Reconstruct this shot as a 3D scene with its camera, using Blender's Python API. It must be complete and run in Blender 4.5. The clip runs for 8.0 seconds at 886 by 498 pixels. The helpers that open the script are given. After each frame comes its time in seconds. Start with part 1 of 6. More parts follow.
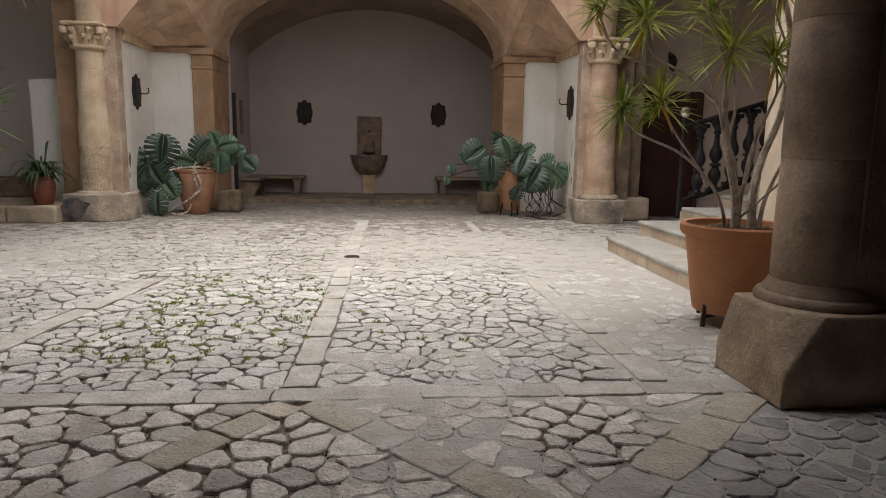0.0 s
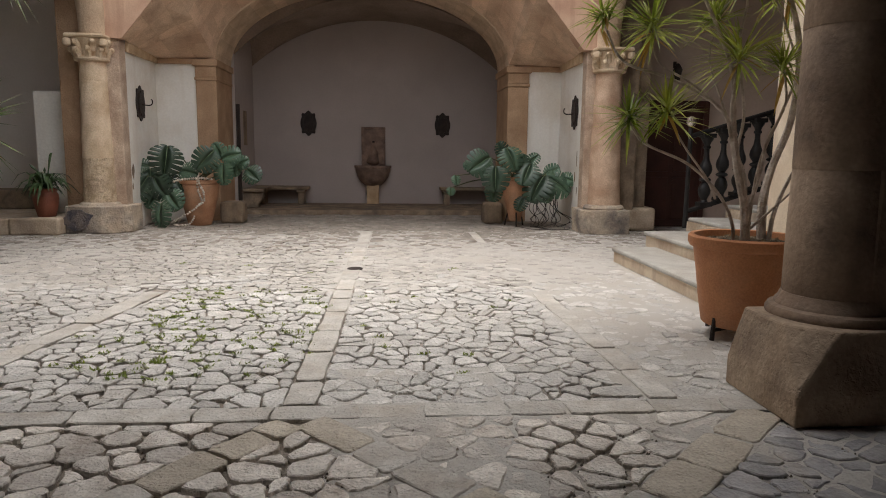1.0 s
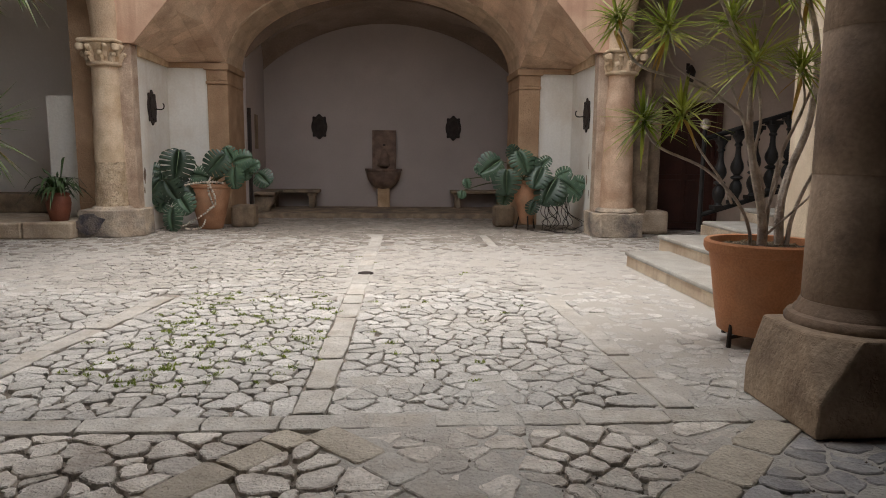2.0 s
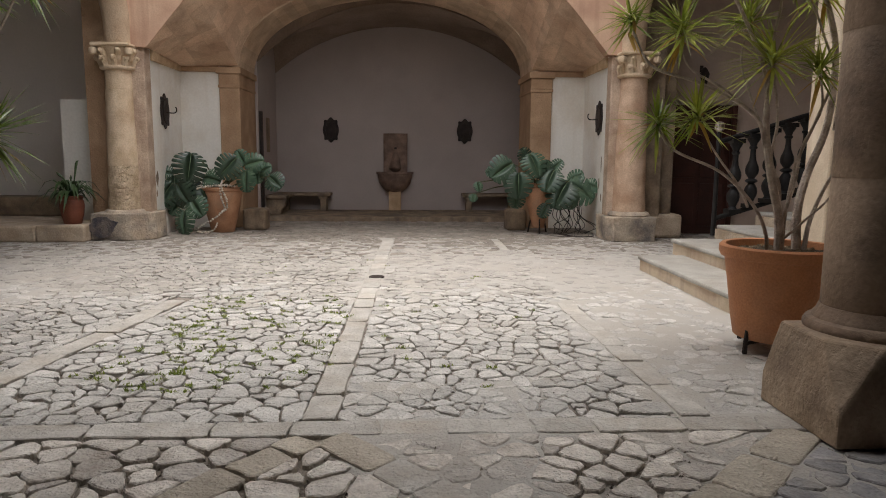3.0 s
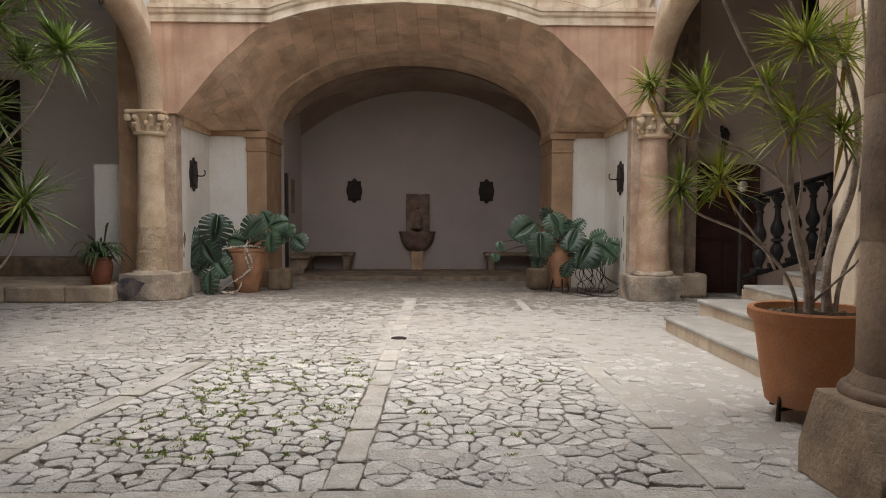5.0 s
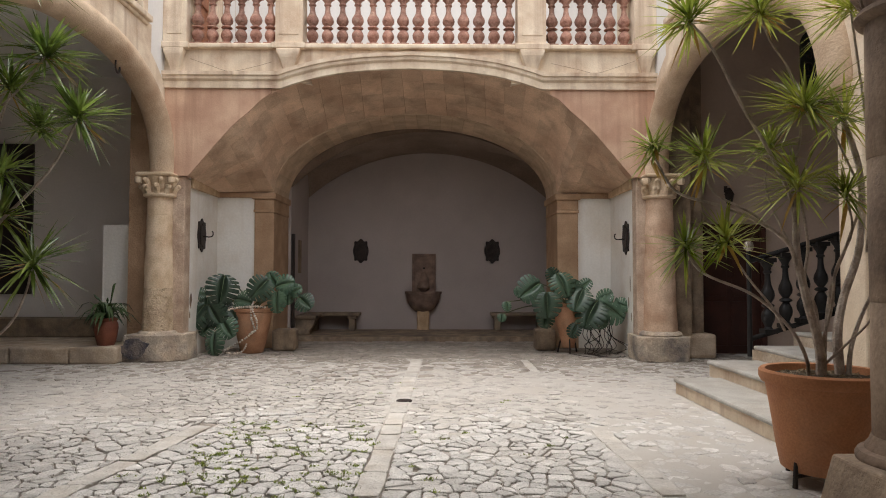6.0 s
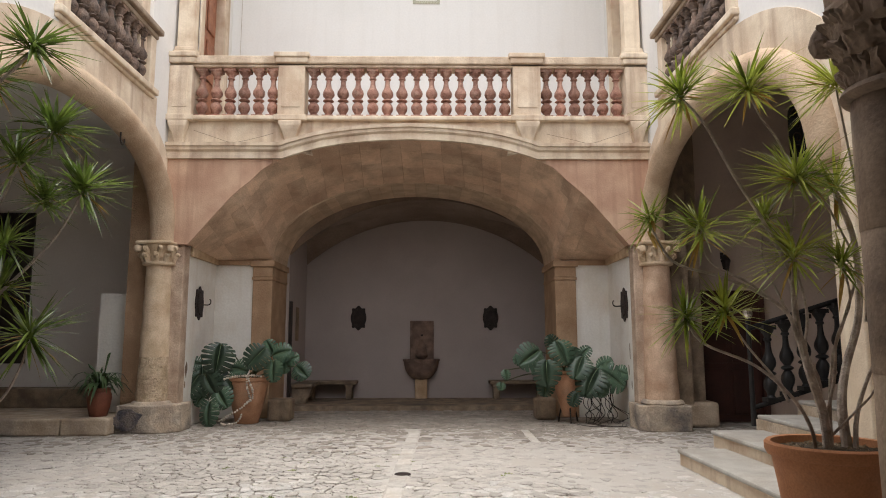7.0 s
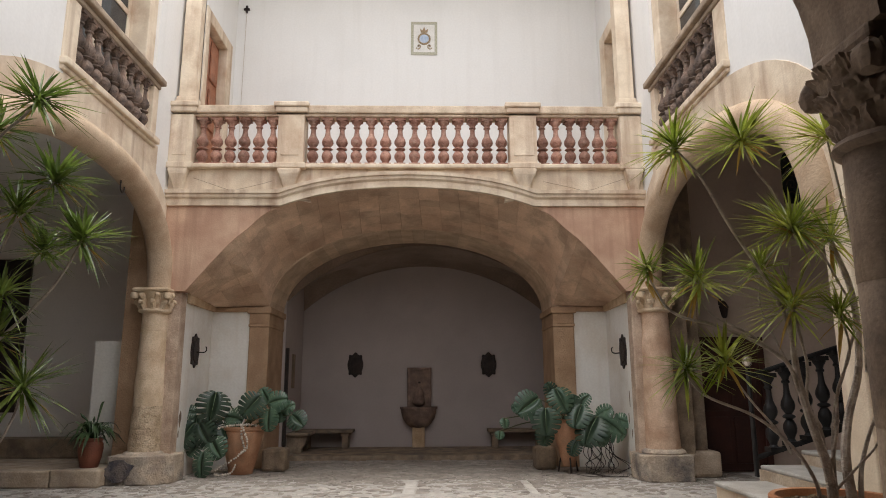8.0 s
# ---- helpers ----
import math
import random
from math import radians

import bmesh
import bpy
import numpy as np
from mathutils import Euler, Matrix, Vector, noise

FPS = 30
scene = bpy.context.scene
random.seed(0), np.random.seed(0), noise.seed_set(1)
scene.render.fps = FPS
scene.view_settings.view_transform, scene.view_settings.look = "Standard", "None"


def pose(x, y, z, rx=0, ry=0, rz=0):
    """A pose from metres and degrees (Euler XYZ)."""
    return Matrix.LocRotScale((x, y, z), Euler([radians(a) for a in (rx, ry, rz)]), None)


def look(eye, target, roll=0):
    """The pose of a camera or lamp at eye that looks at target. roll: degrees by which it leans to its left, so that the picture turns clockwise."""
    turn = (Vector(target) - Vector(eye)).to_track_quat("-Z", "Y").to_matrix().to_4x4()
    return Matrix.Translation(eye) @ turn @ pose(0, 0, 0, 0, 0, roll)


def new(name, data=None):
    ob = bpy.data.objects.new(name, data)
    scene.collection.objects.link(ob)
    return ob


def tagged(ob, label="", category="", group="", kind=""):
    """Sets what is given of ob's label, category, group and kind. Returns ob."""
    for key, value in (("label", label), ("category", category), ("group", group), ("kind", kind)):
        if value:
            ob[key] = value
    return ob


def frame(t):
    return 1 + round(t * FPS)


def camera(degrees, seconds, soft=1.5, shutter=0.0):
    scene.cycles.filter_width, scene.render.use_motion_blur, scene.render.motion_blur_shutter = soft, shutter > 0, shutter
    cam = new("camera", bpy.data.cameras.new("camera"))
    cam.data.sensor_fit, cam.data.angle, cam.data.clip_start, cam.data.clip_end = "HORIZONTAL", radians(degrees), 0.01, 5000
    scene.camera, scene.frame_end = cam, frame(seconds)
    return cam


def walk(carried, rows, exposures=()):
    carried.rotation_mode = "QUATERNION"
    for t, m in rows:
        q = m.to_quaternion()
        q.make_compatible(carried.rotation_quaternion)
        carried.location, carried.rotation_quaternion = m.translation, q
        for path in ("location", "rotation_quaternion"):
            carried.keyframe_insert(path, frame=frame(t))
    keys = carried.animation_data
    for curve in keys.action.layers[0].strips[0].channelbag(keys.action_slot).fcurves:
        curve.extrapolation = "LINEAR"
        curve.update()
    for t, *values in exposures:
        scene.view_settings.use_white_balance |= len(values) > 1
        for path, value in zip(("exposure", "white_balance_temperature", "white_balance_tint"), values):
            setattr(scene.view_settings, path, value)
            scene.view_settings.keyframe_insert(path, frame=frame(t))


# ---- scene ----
cam = camera(67.0, 8.0, soft=1.0)
PATH = [
    (0, (0.066, -0.527, 1.361), (0.252, 1.439, 1.045), 0.9),
    (0.5, (0.077, -0.482, 1.363), (0.261, 1.488, 1.069), 0.7),
    (1, (0.081, -0.442, 1.372), (0.253, 1.53, 1.084), 0.7),
    (1.5, (0.082, -0.41, 1.386), (0.238, 1.564, 1.102), 0.6),
    (3, (0.082, -0.338, 1.389), (0.189, 1.641, 1.116), 0.5),
    (3.5, (0.076, -0.332, 1.403), (0.166, 1.649, 1.144), 0.4),
    (4, (0.078, -0.331, 1.415), (0.153, 1.655, 1.185), 0.4),
    (4.5, (0.078, -0.332, 1.425), (0.136, 1.659, 1.251), 0.3),
    (6, (0.082, -0.326, 1.441), (0.104, 1.673, 1.516), 0.1),
    (6.5, (0.076, -0.335, 1.468), (0.102, 1.657, 1.644), 0.0),
    (7, (0.064, -0.348, 1.481), (0.094, 1.633, 1.749), -0.1),
    (7.5, (0.061, -0.358, 1.513), (0.094, 1.613, 1.851), -0.2),
    (8, (0.058, -0.363, 1.523), (0.096, 1.597, 1.921), -0.2),
]

walk(cam, [(t, look(eye, target, roll)) for t, eye, target, roll in PATH], exposures=[(0.0, 1.28), (4.5, 1.21), (6.3, 1.28), (8.0, 1.11)])

# ---- light: an open courtyard under a bright overcast sky ----
world = bpy.data.worlds.new("sky")
scene.world = world
world.use_nodes = True
wn = world.node_tree.nodes
sky = wn.new("ShaderNodeTexSky")
sky.sky_type = "NISHITA"
sky.sun_disc = False
sky.sun_elevation = radians(85)
sky.sun_rotation = radians(200)
sky.air_density, sky.dust_density = 1.0, 4.0
soften = wn.new("ShaderNodeMix")
soften.data_type = "RGBA"
soften.inputs[0].default_value = 0.75
soften.inputs[7].default_value = (8.2, 8.1, 8.12, 1)
world.node_tree.links.new(sky.outputs[0], soften.inputs[6])
world.node_tree.links.new(soften.outputs[2], wn["Background"].inputs[0])
wn["Background"].inputs[1].default_value = 0.15
sun_data = bpy.data.lights.new("sun", "SUN")
sun_data.energy, sun_data.angle, sun_data.color = 0.95, radians(50), (1.0, 0.97, 0.93)
sun = new("sun", sun_data)
sun.matrix_world = look((0, 7, 30), (0.3, 7.6, 15))


# ---- materials ----
def material(name, a, b, scale=6.0, rough=0.85, bump=0.3, fine=60.0, spread=0.0, island=0.0, stain=None, stain_scale=0.7, stain_amount=0.5, metal=0.0, spec=0.35, detail=8.0, thin=0.0, grit=0.14, streak=None, streak_amount=0.0, pits=0.0):
    """Two colours mixed by noise, a stain at a larger scale, fine relief, and a spread of brightness from piece to piece."""
    m = bpy.data.materials.new(name)
    m.use_nodes = True
    nt = m.node_tree
    n, l = nt.nodes, nt.links
    bsdf = n["Principled BSDF"]
    bsdf.inputs["Metallic"].default_value = metal
    bsdf.inputs["Specular IOR Level"].default_value = spec
    co = n.new("ShaderNodeTexCoord")
    big = n.new("ShaderNodeTexNoise")
    big.inputs["Scale"].default_value, big.inputs["Detail"].default_value = scale, detail
    l.new(co.outputs["Object"], big.inputs["Vector"])
    ramp = n.new("ShaderNodeValToRGB")
    ramp.color_ramp.elements[0].position, ramp.color_ramp.elements[0].color = 0.36, (*a, 1)
    ramp.color_ramp.elements[1].position, ramp.color_ramp.elements[1].color = 0.66, (*b, 1)
    l.new(big.outputs["Fac"], ramp.inputs["Fac"])
    colour = ramp.outputs["Color"]
    if stain:
        st = n.new("ShaderNodeTexNoise")
        st.inputs["Scale"].default_value, st.inputs["Detail"].default_value = stain_scale, 7.0
        st.inputs["Roughness"].default_value = 0.62
        l.new(co.outputs["Object"], st.inputs["Vector"])
        rg = n.new("ShaderNodeMapRange")
        rg.inputs["From Min"].default_value, rg.inputs["From Max"].default_value = 0.48, 0.72
        rg.inputs["To Max"].default_value = stain_amount
        l.new(st.outputs["Fac"], rg.inputs["Value"])
        mx = n.new("ShaderNodeMix")
        mx.data_type = "RGBA"
        l.new(rg.outputs["Result"], mx.inputs[0])
        l.new(colour, mx.inputs[6])
        mx.inputs[7].default_value = (*stain, 1)
        colour = mx.outputs[2]
    if streak:
        mp = n.new("ShaderNodeMapping")
        mp.inputs["Scale"].default_value = (5.0, 5.0, 0.35)
        l.new(co.outputs["Object"], mp.inputs["Vector"])
        sk = n.new("ShaderNodeTexNoise")
        sk.inputs["Scale"].default_value, sk.inputs["Detail"].default_value = 1.0, 6.0
        l.new(mp.outputs["Vector"], sk.inputs["Vector"])
        sr = n.new("ShaderNodeMapRange")
        sr.inputs["From Min"].default_value, sr.inputs["From Max"].default_value = 0.5, 0.74
        sr.inputs["To Max"].default_value = streak_amount
        l.new(sk.outputs["Fac"], sr.inputs["Value"])
        ms = n.new("ShaderNodeMix")
        ms.data_type = "RGBA"
        l.new(sr.outputs["Result"], ms.inputs[0])
        l.new(colour, ms.inputs[6])
        ms.inputs[7].default_value = (*streak, 1)
        colour = ms.outputs[2]
    grain = n.new("ShaderNodeTexNoise")
    grain.inputs["Scale"].default_value, grain.inputs["Detail"].default_value = fine, 6.0
    l.new(co.outputs["Object"], grain.inputs["Vector"])
    gr = n.new("ShaderNodeMapRange")
    gr.inputs["From Min"].default_value, gr.inputs["From Max"].default_value = 0.3, 0.7
    gr.inputs["To Min"].default_value, gr.inputs["To Max"].default_value = 1 - grit, 1 + 0.7 * grit
    l.new(grain.outputs["Fac"], gr.inputs["Value"])
    value = gr.outputs["Result"]
    for amount, kind, socket in ((spread, "ShaderNodeObjectInfo", "Random"), (island, "ShaderNodeNewGeometry", "Random Per Island")):
        if amount:
            src = n.new(kind)
            rr = n.new("ShaderNodeMapRange")
            rr.inputs["To Min"].default_value, rr.inputs["To Max"].default_value = 1 - amount, 1 + amount
            l.new(src.outputs[socket], rr.inputs["Value"])
            mul = n.new("ShaderNodeMath")
            mul.operation = "MULTIPLY"
            l.new(value, mul.inputs[0])
            l.new(rr.outputs["Result"], mul.inputs[1])
            value = mul.outputs[0]
    hsv = n.new("ShaderNodeHueSaturation")
    l.new(colour, hsv.inputs["Color"])
    l.new(value, hsv.inputs["Value"])
    l.new(hsv.outputs["Color"], bsdf.inputs["Base Color"])
    rgh = n.new("ShaderNodeMapRange")
    rgh.inputs["To Min"].default_value, rgh.inputs["To Max"].default_value = max(0.05, rough - 0.12), min(1.0, rough + 0.1)
    l.new(big.outputs["Fac"], rgh.inputs["Value"])
    l.new(rgh.outputs["Result"], bsdf.inputs["Roughness"])
    if thin:
        lit = n.new("ShaderNodeBsdfTranslucent")
        both = n.new("ShaderNodeMixShader")
        both.inputs[0].default_value = thin
        l.new(hsv.outputs["Color"], lit.inputs["Color"])
        l.new(bsdf.outputs[0], both.inputs[1])
        l.new(lit.outputs[0], both.inputs[2])
        l.new(both.outputs[0], n["Material Output"].inputs["Surface"])
    if bump:
        add = n.new("ShaderNodeMath")
        add.operation = "MULTIPLY_ADD"
        l.new(big.outputs["Fac"], add.inputs[0])
        add.inputs[1].default_value = 1.6
        l.new(grain.outputs["Fac"], add.inputs[2])
        height = add.outputs[0]
        if pits:
            vo = n.new("ShaderNodeTexNoise")
            vo.inputs["Scale"].default_value, vo.inputs["Detail"].default_value = 22.0, 3.0
            l.new(co.outputs["Object"], vo.inputs["Vector"])
            pr = n.new("ShaderNodeMapRange")
            pr.inputs["From Min"].default_value, pr.inputs["From Max"].default_value = 0.36, 0.44
            pr.inputs["To Min"].default_value, pr.inputs["To Max"].default_value = -pits, 0.0
            l.new(vo.outputs["Fac"], pr.inputs["Value"])
            ad = n.new("ShaderNodeMath")
            l.new(height, ad.inputs[0])
            l.new(pr.outputs["Result"], ad.inputs[1])
            height = ad.outputs[0]
        bp = n.new("ShaderNodeBump")
        bp.inputs["Strength"].default_value, bp.inputs["Distance"].default_value = bump, 0.02
        l.new(height, bp.inputs["Height"])
        l.new(bp.outputs["Normal"], bsdf.inputs["Normal"])
    return m


STONE = material("sandstone", (0.47, 0.325, 0.195), (0.64, 0.475, 0.31), 4.0, 0.92, 0.4, 45, stain=(0.42, 0.25, 0.145), stain_scale=1.1, stain_amount=0.6, grit=0.13, streak=(0.40, 0.25, 0.15), streak_amount=0.3, pits=0.35)
STONE_ORANGE = material("orange_sandstone", (0.37, 0.235, 0.14), (0.50, 0.34, 0.215), 3.0, 0.92, 0.5, 45, stain=(0.30, 0.18, 0.11), stain_scale=1.6, stain_amount=0.55, grit=0.12, streak=(0.33, 0.19, 0.115), streak_amount=0.45, pits=0.3)
STONE_PINK = material("sandstone_pink", (0.49, 0.305, 0.21), (0.63, 0.43, 0.30), 2.0, 0.92, 0.25, 40, stain=(0.37, 0.21, 0.145), stain_scale=0.9, stain_amount=0.6, grit=0.06, streak=(0.31, 0.17, 0.115), streak_amount=0.75, pits=0.2)
STONE_PALE = material("sandstone_pale", (0.64, 0.52, 0.385), (0.80, 0.685, 0.535), 2.4, 0.9, 0.22, 50, stain=(0.47, 0.315, 0.21), stain_scale=1.8, stain_amount=0.75, grit=0.055, streak=(0.36, 0.235, 0.16), streak_amount=0.75, pits=0.2)
STONE_TOP = material("weathered_rail_top", (0.50, 0.385, 0.275), (0.72, 0.59, 0.45), 3.0, 0.9, 0.4, 45, stain=(0.33, 0.215, 0.145), stain_scale=2.4, stain_amount=0.7, grit=0.10, streak=(0.34, 0.22, 0.15), streak_amount=0.6, pits=0.3)
STONE_RAIL = material("sooty_rail_stone", (0.27, 0.20, 0.145), (0.46, 0.36, 0.26), 5.0, 0.9, 0.5, 45, stain=(0.15, 0.115, 0.09), stain_scale=2.5, stain_amount=0.7, grit=0.14, pits=0.3)
STONE_BASE = material("plinth_stone", (0.42, 0.32, 0.225), (0.60, 0.495, 0.38), 4.0, 0.93, 0.35, 40, stain=(0.20, 0.175, 0.17), stain_scale=1.9, stain_amount=0.65, grit=0.15, pits=0.4)
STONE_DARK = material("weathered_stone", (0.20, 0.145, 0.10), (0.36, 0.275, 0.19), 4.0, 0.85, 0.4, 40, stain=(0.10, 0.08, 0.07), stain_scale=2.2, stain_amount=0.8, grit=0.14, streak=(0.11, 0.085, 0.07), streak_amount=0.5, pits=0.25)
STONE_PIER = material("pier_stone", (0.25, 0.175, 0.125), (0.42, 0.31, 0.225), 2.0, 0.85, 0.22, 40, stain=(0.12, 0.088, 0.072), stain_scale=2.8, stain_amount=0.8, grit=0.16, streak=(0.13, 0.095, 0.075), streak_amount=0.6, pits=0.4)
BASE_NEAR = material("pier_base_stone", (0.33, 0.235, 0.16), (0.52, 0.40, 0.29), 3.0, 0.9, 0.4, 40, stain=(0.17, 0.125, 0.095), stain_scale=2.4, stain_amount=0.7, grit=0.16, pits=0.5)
ARCH_STONE = material("inner_arch_stone", (0.55, 0.40, 0.27), (0.74, 0.57, 0.405), 2.6, 0.93, 0.5, 45, spread=0.09, stain=(0.34, 0.215, 0.135), stain_scale=1.6, stain_amount=0.5, grit=0.14, pits=0.3)
VOUSSOIR = material("vault_stone", (0.565, 0.375, 0.255), (0.75, 0.545, 0.385), 1.6, 0.93, 0.4, 45, spread=0.13, stain=(0.32, 0.215, 0.145), stain_scale=2.2, stain_amount=0.7, grit=0.14, pits=0.3)
PLASTER = material("white_plaster", (0.73, 0.71, 0.68), (0.79, 0.77, 0.74), 0.8, 0.93, 0.05, 25, stain=(0.66, 0.635, 0.60), stain_scale=0.8, stain_amount=0.45, grit=0.03, streak=(0.68, 0.655, 0.62), streak_amount=0.4)
# brownish plaster, lowered in tone so the colour carries the hall's dimness
PLASTER_HALL = material("dimmed_hall_plaster", (0.48, 0.385, 0.32), (0.55, 0.445, 0.375), 0.7, 0.93, 0.08, 25, stain=(0.36, 0.28, 0.23), stain_scale=0.9, stain_amount=0.5, grit=0.04)
# white plaster with the deep room's shade mixed into its base colour
PLASTER_ROOM_SHADE = material("shade_toned_room_plaster", (0.425, 0.37, 0.345), (0.48, 0.42, 0.395), 0.7, 0.93, 0.05, 25, stain=(0.38, 0.325, 0.30), stain_scale=0.9, stain_amount=0.5, grit=0.03)
PLASTER_MID = material("shaded_gallery_plaster", (0.76, 0.71, 0.665), (0.82, 0.775, 0.73), 0.7, 0.93, 0.05, 25, stain=(0.68, 0.62, 0.57), stain_scale=0.9, stain_amount=0.4, grit=0.03)
# for gallery walls out of view, made dark to hold back bounced light
PLASTER_UNSEEN = material("dark_unseen_plaster", (0.10, 0.08, 0.065), (0.15, 0.12, 0.10), 0.7, 0.93, 0.1, 25, grit=0.05)
PLASTER_OLD = material("aged_plaster", (0.80, 0.765, 0.70), (0.86, 0.835, 0.785), 0.9, 0.93, 0.25, 25, stain=(0.66, 0.58, 0.48), stain_scale=1.3, stain_amount=0.55, grit=0.05, streak=(0.66, 0.58, 0.48), streak_amount=0.35)
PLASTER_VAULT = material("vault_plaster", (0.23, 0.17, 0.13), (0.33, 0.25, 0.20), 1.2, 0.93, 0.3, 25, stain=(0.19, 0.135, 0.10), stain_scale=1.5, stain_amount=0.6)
# near and pale cobbles lighter than far ones, partly to balance the floor's light
COBBLE = material("cobble_stone", (0.56, 0.51, 0.46), (0.75, 0.70, 0.64), 9.0, 0.78, 0.7, 55, grit=0.14, pits=0.5, spread=0.24, stain=(0.38, 0.315, 0.255), stain_scale=3.2, stain_amount=0.7)
COBBLE_FAR = material("cobble_stone_far", (0.44, 0.41, 0.375), (0.57, 0.535, 0.49), 7.0, 0.8, 0.8, 55, grit=0.15, pits=0.4, island=0.13, stain=(0.36, 0.325, 0.285), stain_scale=0.9, stain_amount=0.45)
COBBLE_PALE = material("clean_lifted_cobble_stone", (0.515, 0.493, 0.465), (0.665, 0.64, 0.605), 7.0, 0.8, 0.8, 55, grit=0.15, pits=0.4, island=0.14, stain=(0.44, 0.39, 0.335), stain_scale=1.1, stain_amount=0.5)
COBBLE_BLUE = material("blue_grey_cobble_stone", (0.29, 0.28, 0.285), (0.45, 0.435, 0.43), 5.0, 0.7, 0.5, 50, grit=0.14, pits=0.3, island=0.2, stain=(0.46, 0.40, 0.33), stain_scale=3.0, stain_amount=0.6)
# brown dirt and the shade under the vault share this darker tone
COBBLE_DARK = material("dirty_shade_toned_cobble", (0.275, 0.24, 0.205), (0.39, 0.35, 0.305), 6.0, 0.85, 0.8, 55, island=0.15, grit=0.14, pits=0.3, stain=(0.21, 0.17, 0.135), stain_scale=1.5, stain_amount=0.7)
SLAB = material("strip_stone", (0.475, 0.445, 0.405), (0.595, 0.565, 0.52), 6.0, 0.78, 0.6, 55, grit=0.12, pits=0.4, spread=0.12, stain=(0.38, 0.31, 0.235), stain_scale=2.6, stain_amount=0.6)
SLAB_TAN = material("tan_strip_stone", (0.45, 0.395, 0.32), (0.57, 0.51, 0.425), 6.0, 0.8, 0.7, 60, spread=0.12, grit=0.16, pits=0.4)
MARBLE = material("step_stone", (0.39, 0.37, 0.335), (0.49, 0.47, 0.43), 4.0, 0.65, 0.25, 60, stain=(0.29, 0.245, 0.195), stain_scale=1.8, stain_amount=0.65, grit=0.12)
TERRACOTTA = material("terracotta", (0.47, 0.20, 0.092), (0.56, 0.26, 0.127), 4.0, 0.75, 0.15, 70, stain=(0.50, 0.31, 0.2), stain_scale=3.0, stain_amount=0.4)
TERRACOTTA_OLD = material("old_terracotta", (0.40, 0.20, 0.11), (0.53, 0.295, 0.175), 4.0, 0.85, 0.3, 60, stain=(0.28, 0.19, 0.13), stain_scale=3.0, stain_amount=0.6)
TERRACOTTA_RED = material("red_terracotta", (0.17, 0.055, 0.035), (0.24, 0.085, 0.05), 4.0, 0.6, 0.15, 60)
LITTER = material("dry_litter", (0.12, 0.085, 0.05), (0.34, 0.26, 0.17), 8.0, 0.9, 0.2, 60, island=0.5)
SOIL = material("soil", (0.05, 0.035, 0.022), (0.16, 0.12, 0.08), 30.0, 0.95, 1.0, 90)
IRON = material("black_iron", (0.022, 0.015, 0.013), (0.042, 0.029, 0.025), 10.0, 0.6, 0.4, 60, spec=0.3)
RAIL_PAINT = material("black_paint", (0.011, 0.0105, 0.011), (0.022, 0.020, 0.020), 8.0, 0.55, 0.1, 60)
RED_STONE = material("red_baluster_stone", (0.27, 0.125, 0.09), (0.47, 0.265, 0.195), 9.0, 0.85, 0.8, 60, spread=0.25, stain=(0.56, 0.42, 0.33), stain_scale=6.0, stain_amount=0.55, grit=0.18, pits=0.5)
GREY_STONE = material("grey_baluster_stone", (0.105, 0.078, 0.066), (0.28, 0.205, 0.16), 9.0, 0.88, 0.8, 60, spread=0.3, stain=(0.34, 0.19, 0.12), stain_scale=4.0, stain_amount=0.7, grit=0.16, pits=0.4)
WOOD_RED = material("red_brown_door_wood", (0.034, 0.012, 0.009), (0.062, 0.021, 0.015), 3.0, 0.55, 0.2, 40)
WOOD = material("carved_door_wood", (0.27, 0.10, 0.05), (0.38, 0.16, 0.085), 5.0, 0.5, 0.3, 40)
DARK_WOOD = material("dark_wood", (0.02, 0.014, 0.011), (0.04, 0.028, 0.022), 4.0, 0.6, 0.2, 40)
MONSTERA = material("monstera_leaf", (0.040, 0.078, 0.050), (0.098, 0.16, 0.098), 2.5, 0.38, 0.1, 40, spread=0.5, spec=0.5, thin=0.12)
RIB = material("leaf_rib", (0.13, 0.20, 0.10), (0.18, 0.25, 0.14), 4.0, 0.5, 0.0, 40)
BLADE = material("spiky_leaf", (0.19, 0.25, 0.03), (0.46, 0.48, 0.09), 3.0, 0.32, 0.0, 30, island=0.45, spec=0.5, thin=0.42)
BLADE_DRY = material("dry_spiky_leaf", (0.42, 0.25, 0.05), (0.58, 0.38, 0.10), 3.0, 0.6, 0.0, 30, island=0.3, thin=0.3)
COLUMN_STONE = material("column_sandstone", (0.56, 0.42, 0.275), (0.78, 0.64, 0.47), 3.5, 0.92, 0.35, 45, stain=(0.48, 0.31, 0.20), stain_scale=1.6, stain_amount=0.6, grit=0.12, streak=(0.50, 0.33, 0.21), streak_amount=0.35, pits=0.25)
ARCHIVOLT = material("archivolt_sandstone", (0.48, 0.35, 0.235), (0.65, 0.505, 0.36), 2.5, 0.92, 0.4, 45, stain=(0.38, 0.24, 0.15), stain_scale=1.4, stain_amount=0.6, grit=0.13, pits=0.25)
COLUMN_ORANGE = material("orange_column_sandstone", (0.50, 0.335, 0.225), (0.70, 0.515, 0.375), 3.5, 0.92, 0.4, 45, stain=(0.42, 0.25, 0.16), stain_scale=2.0, stain_amount=0.6, grit=0.14, streak=(0.40, 0.25, 0.165), streak_amount=0.35, pits=0.35)
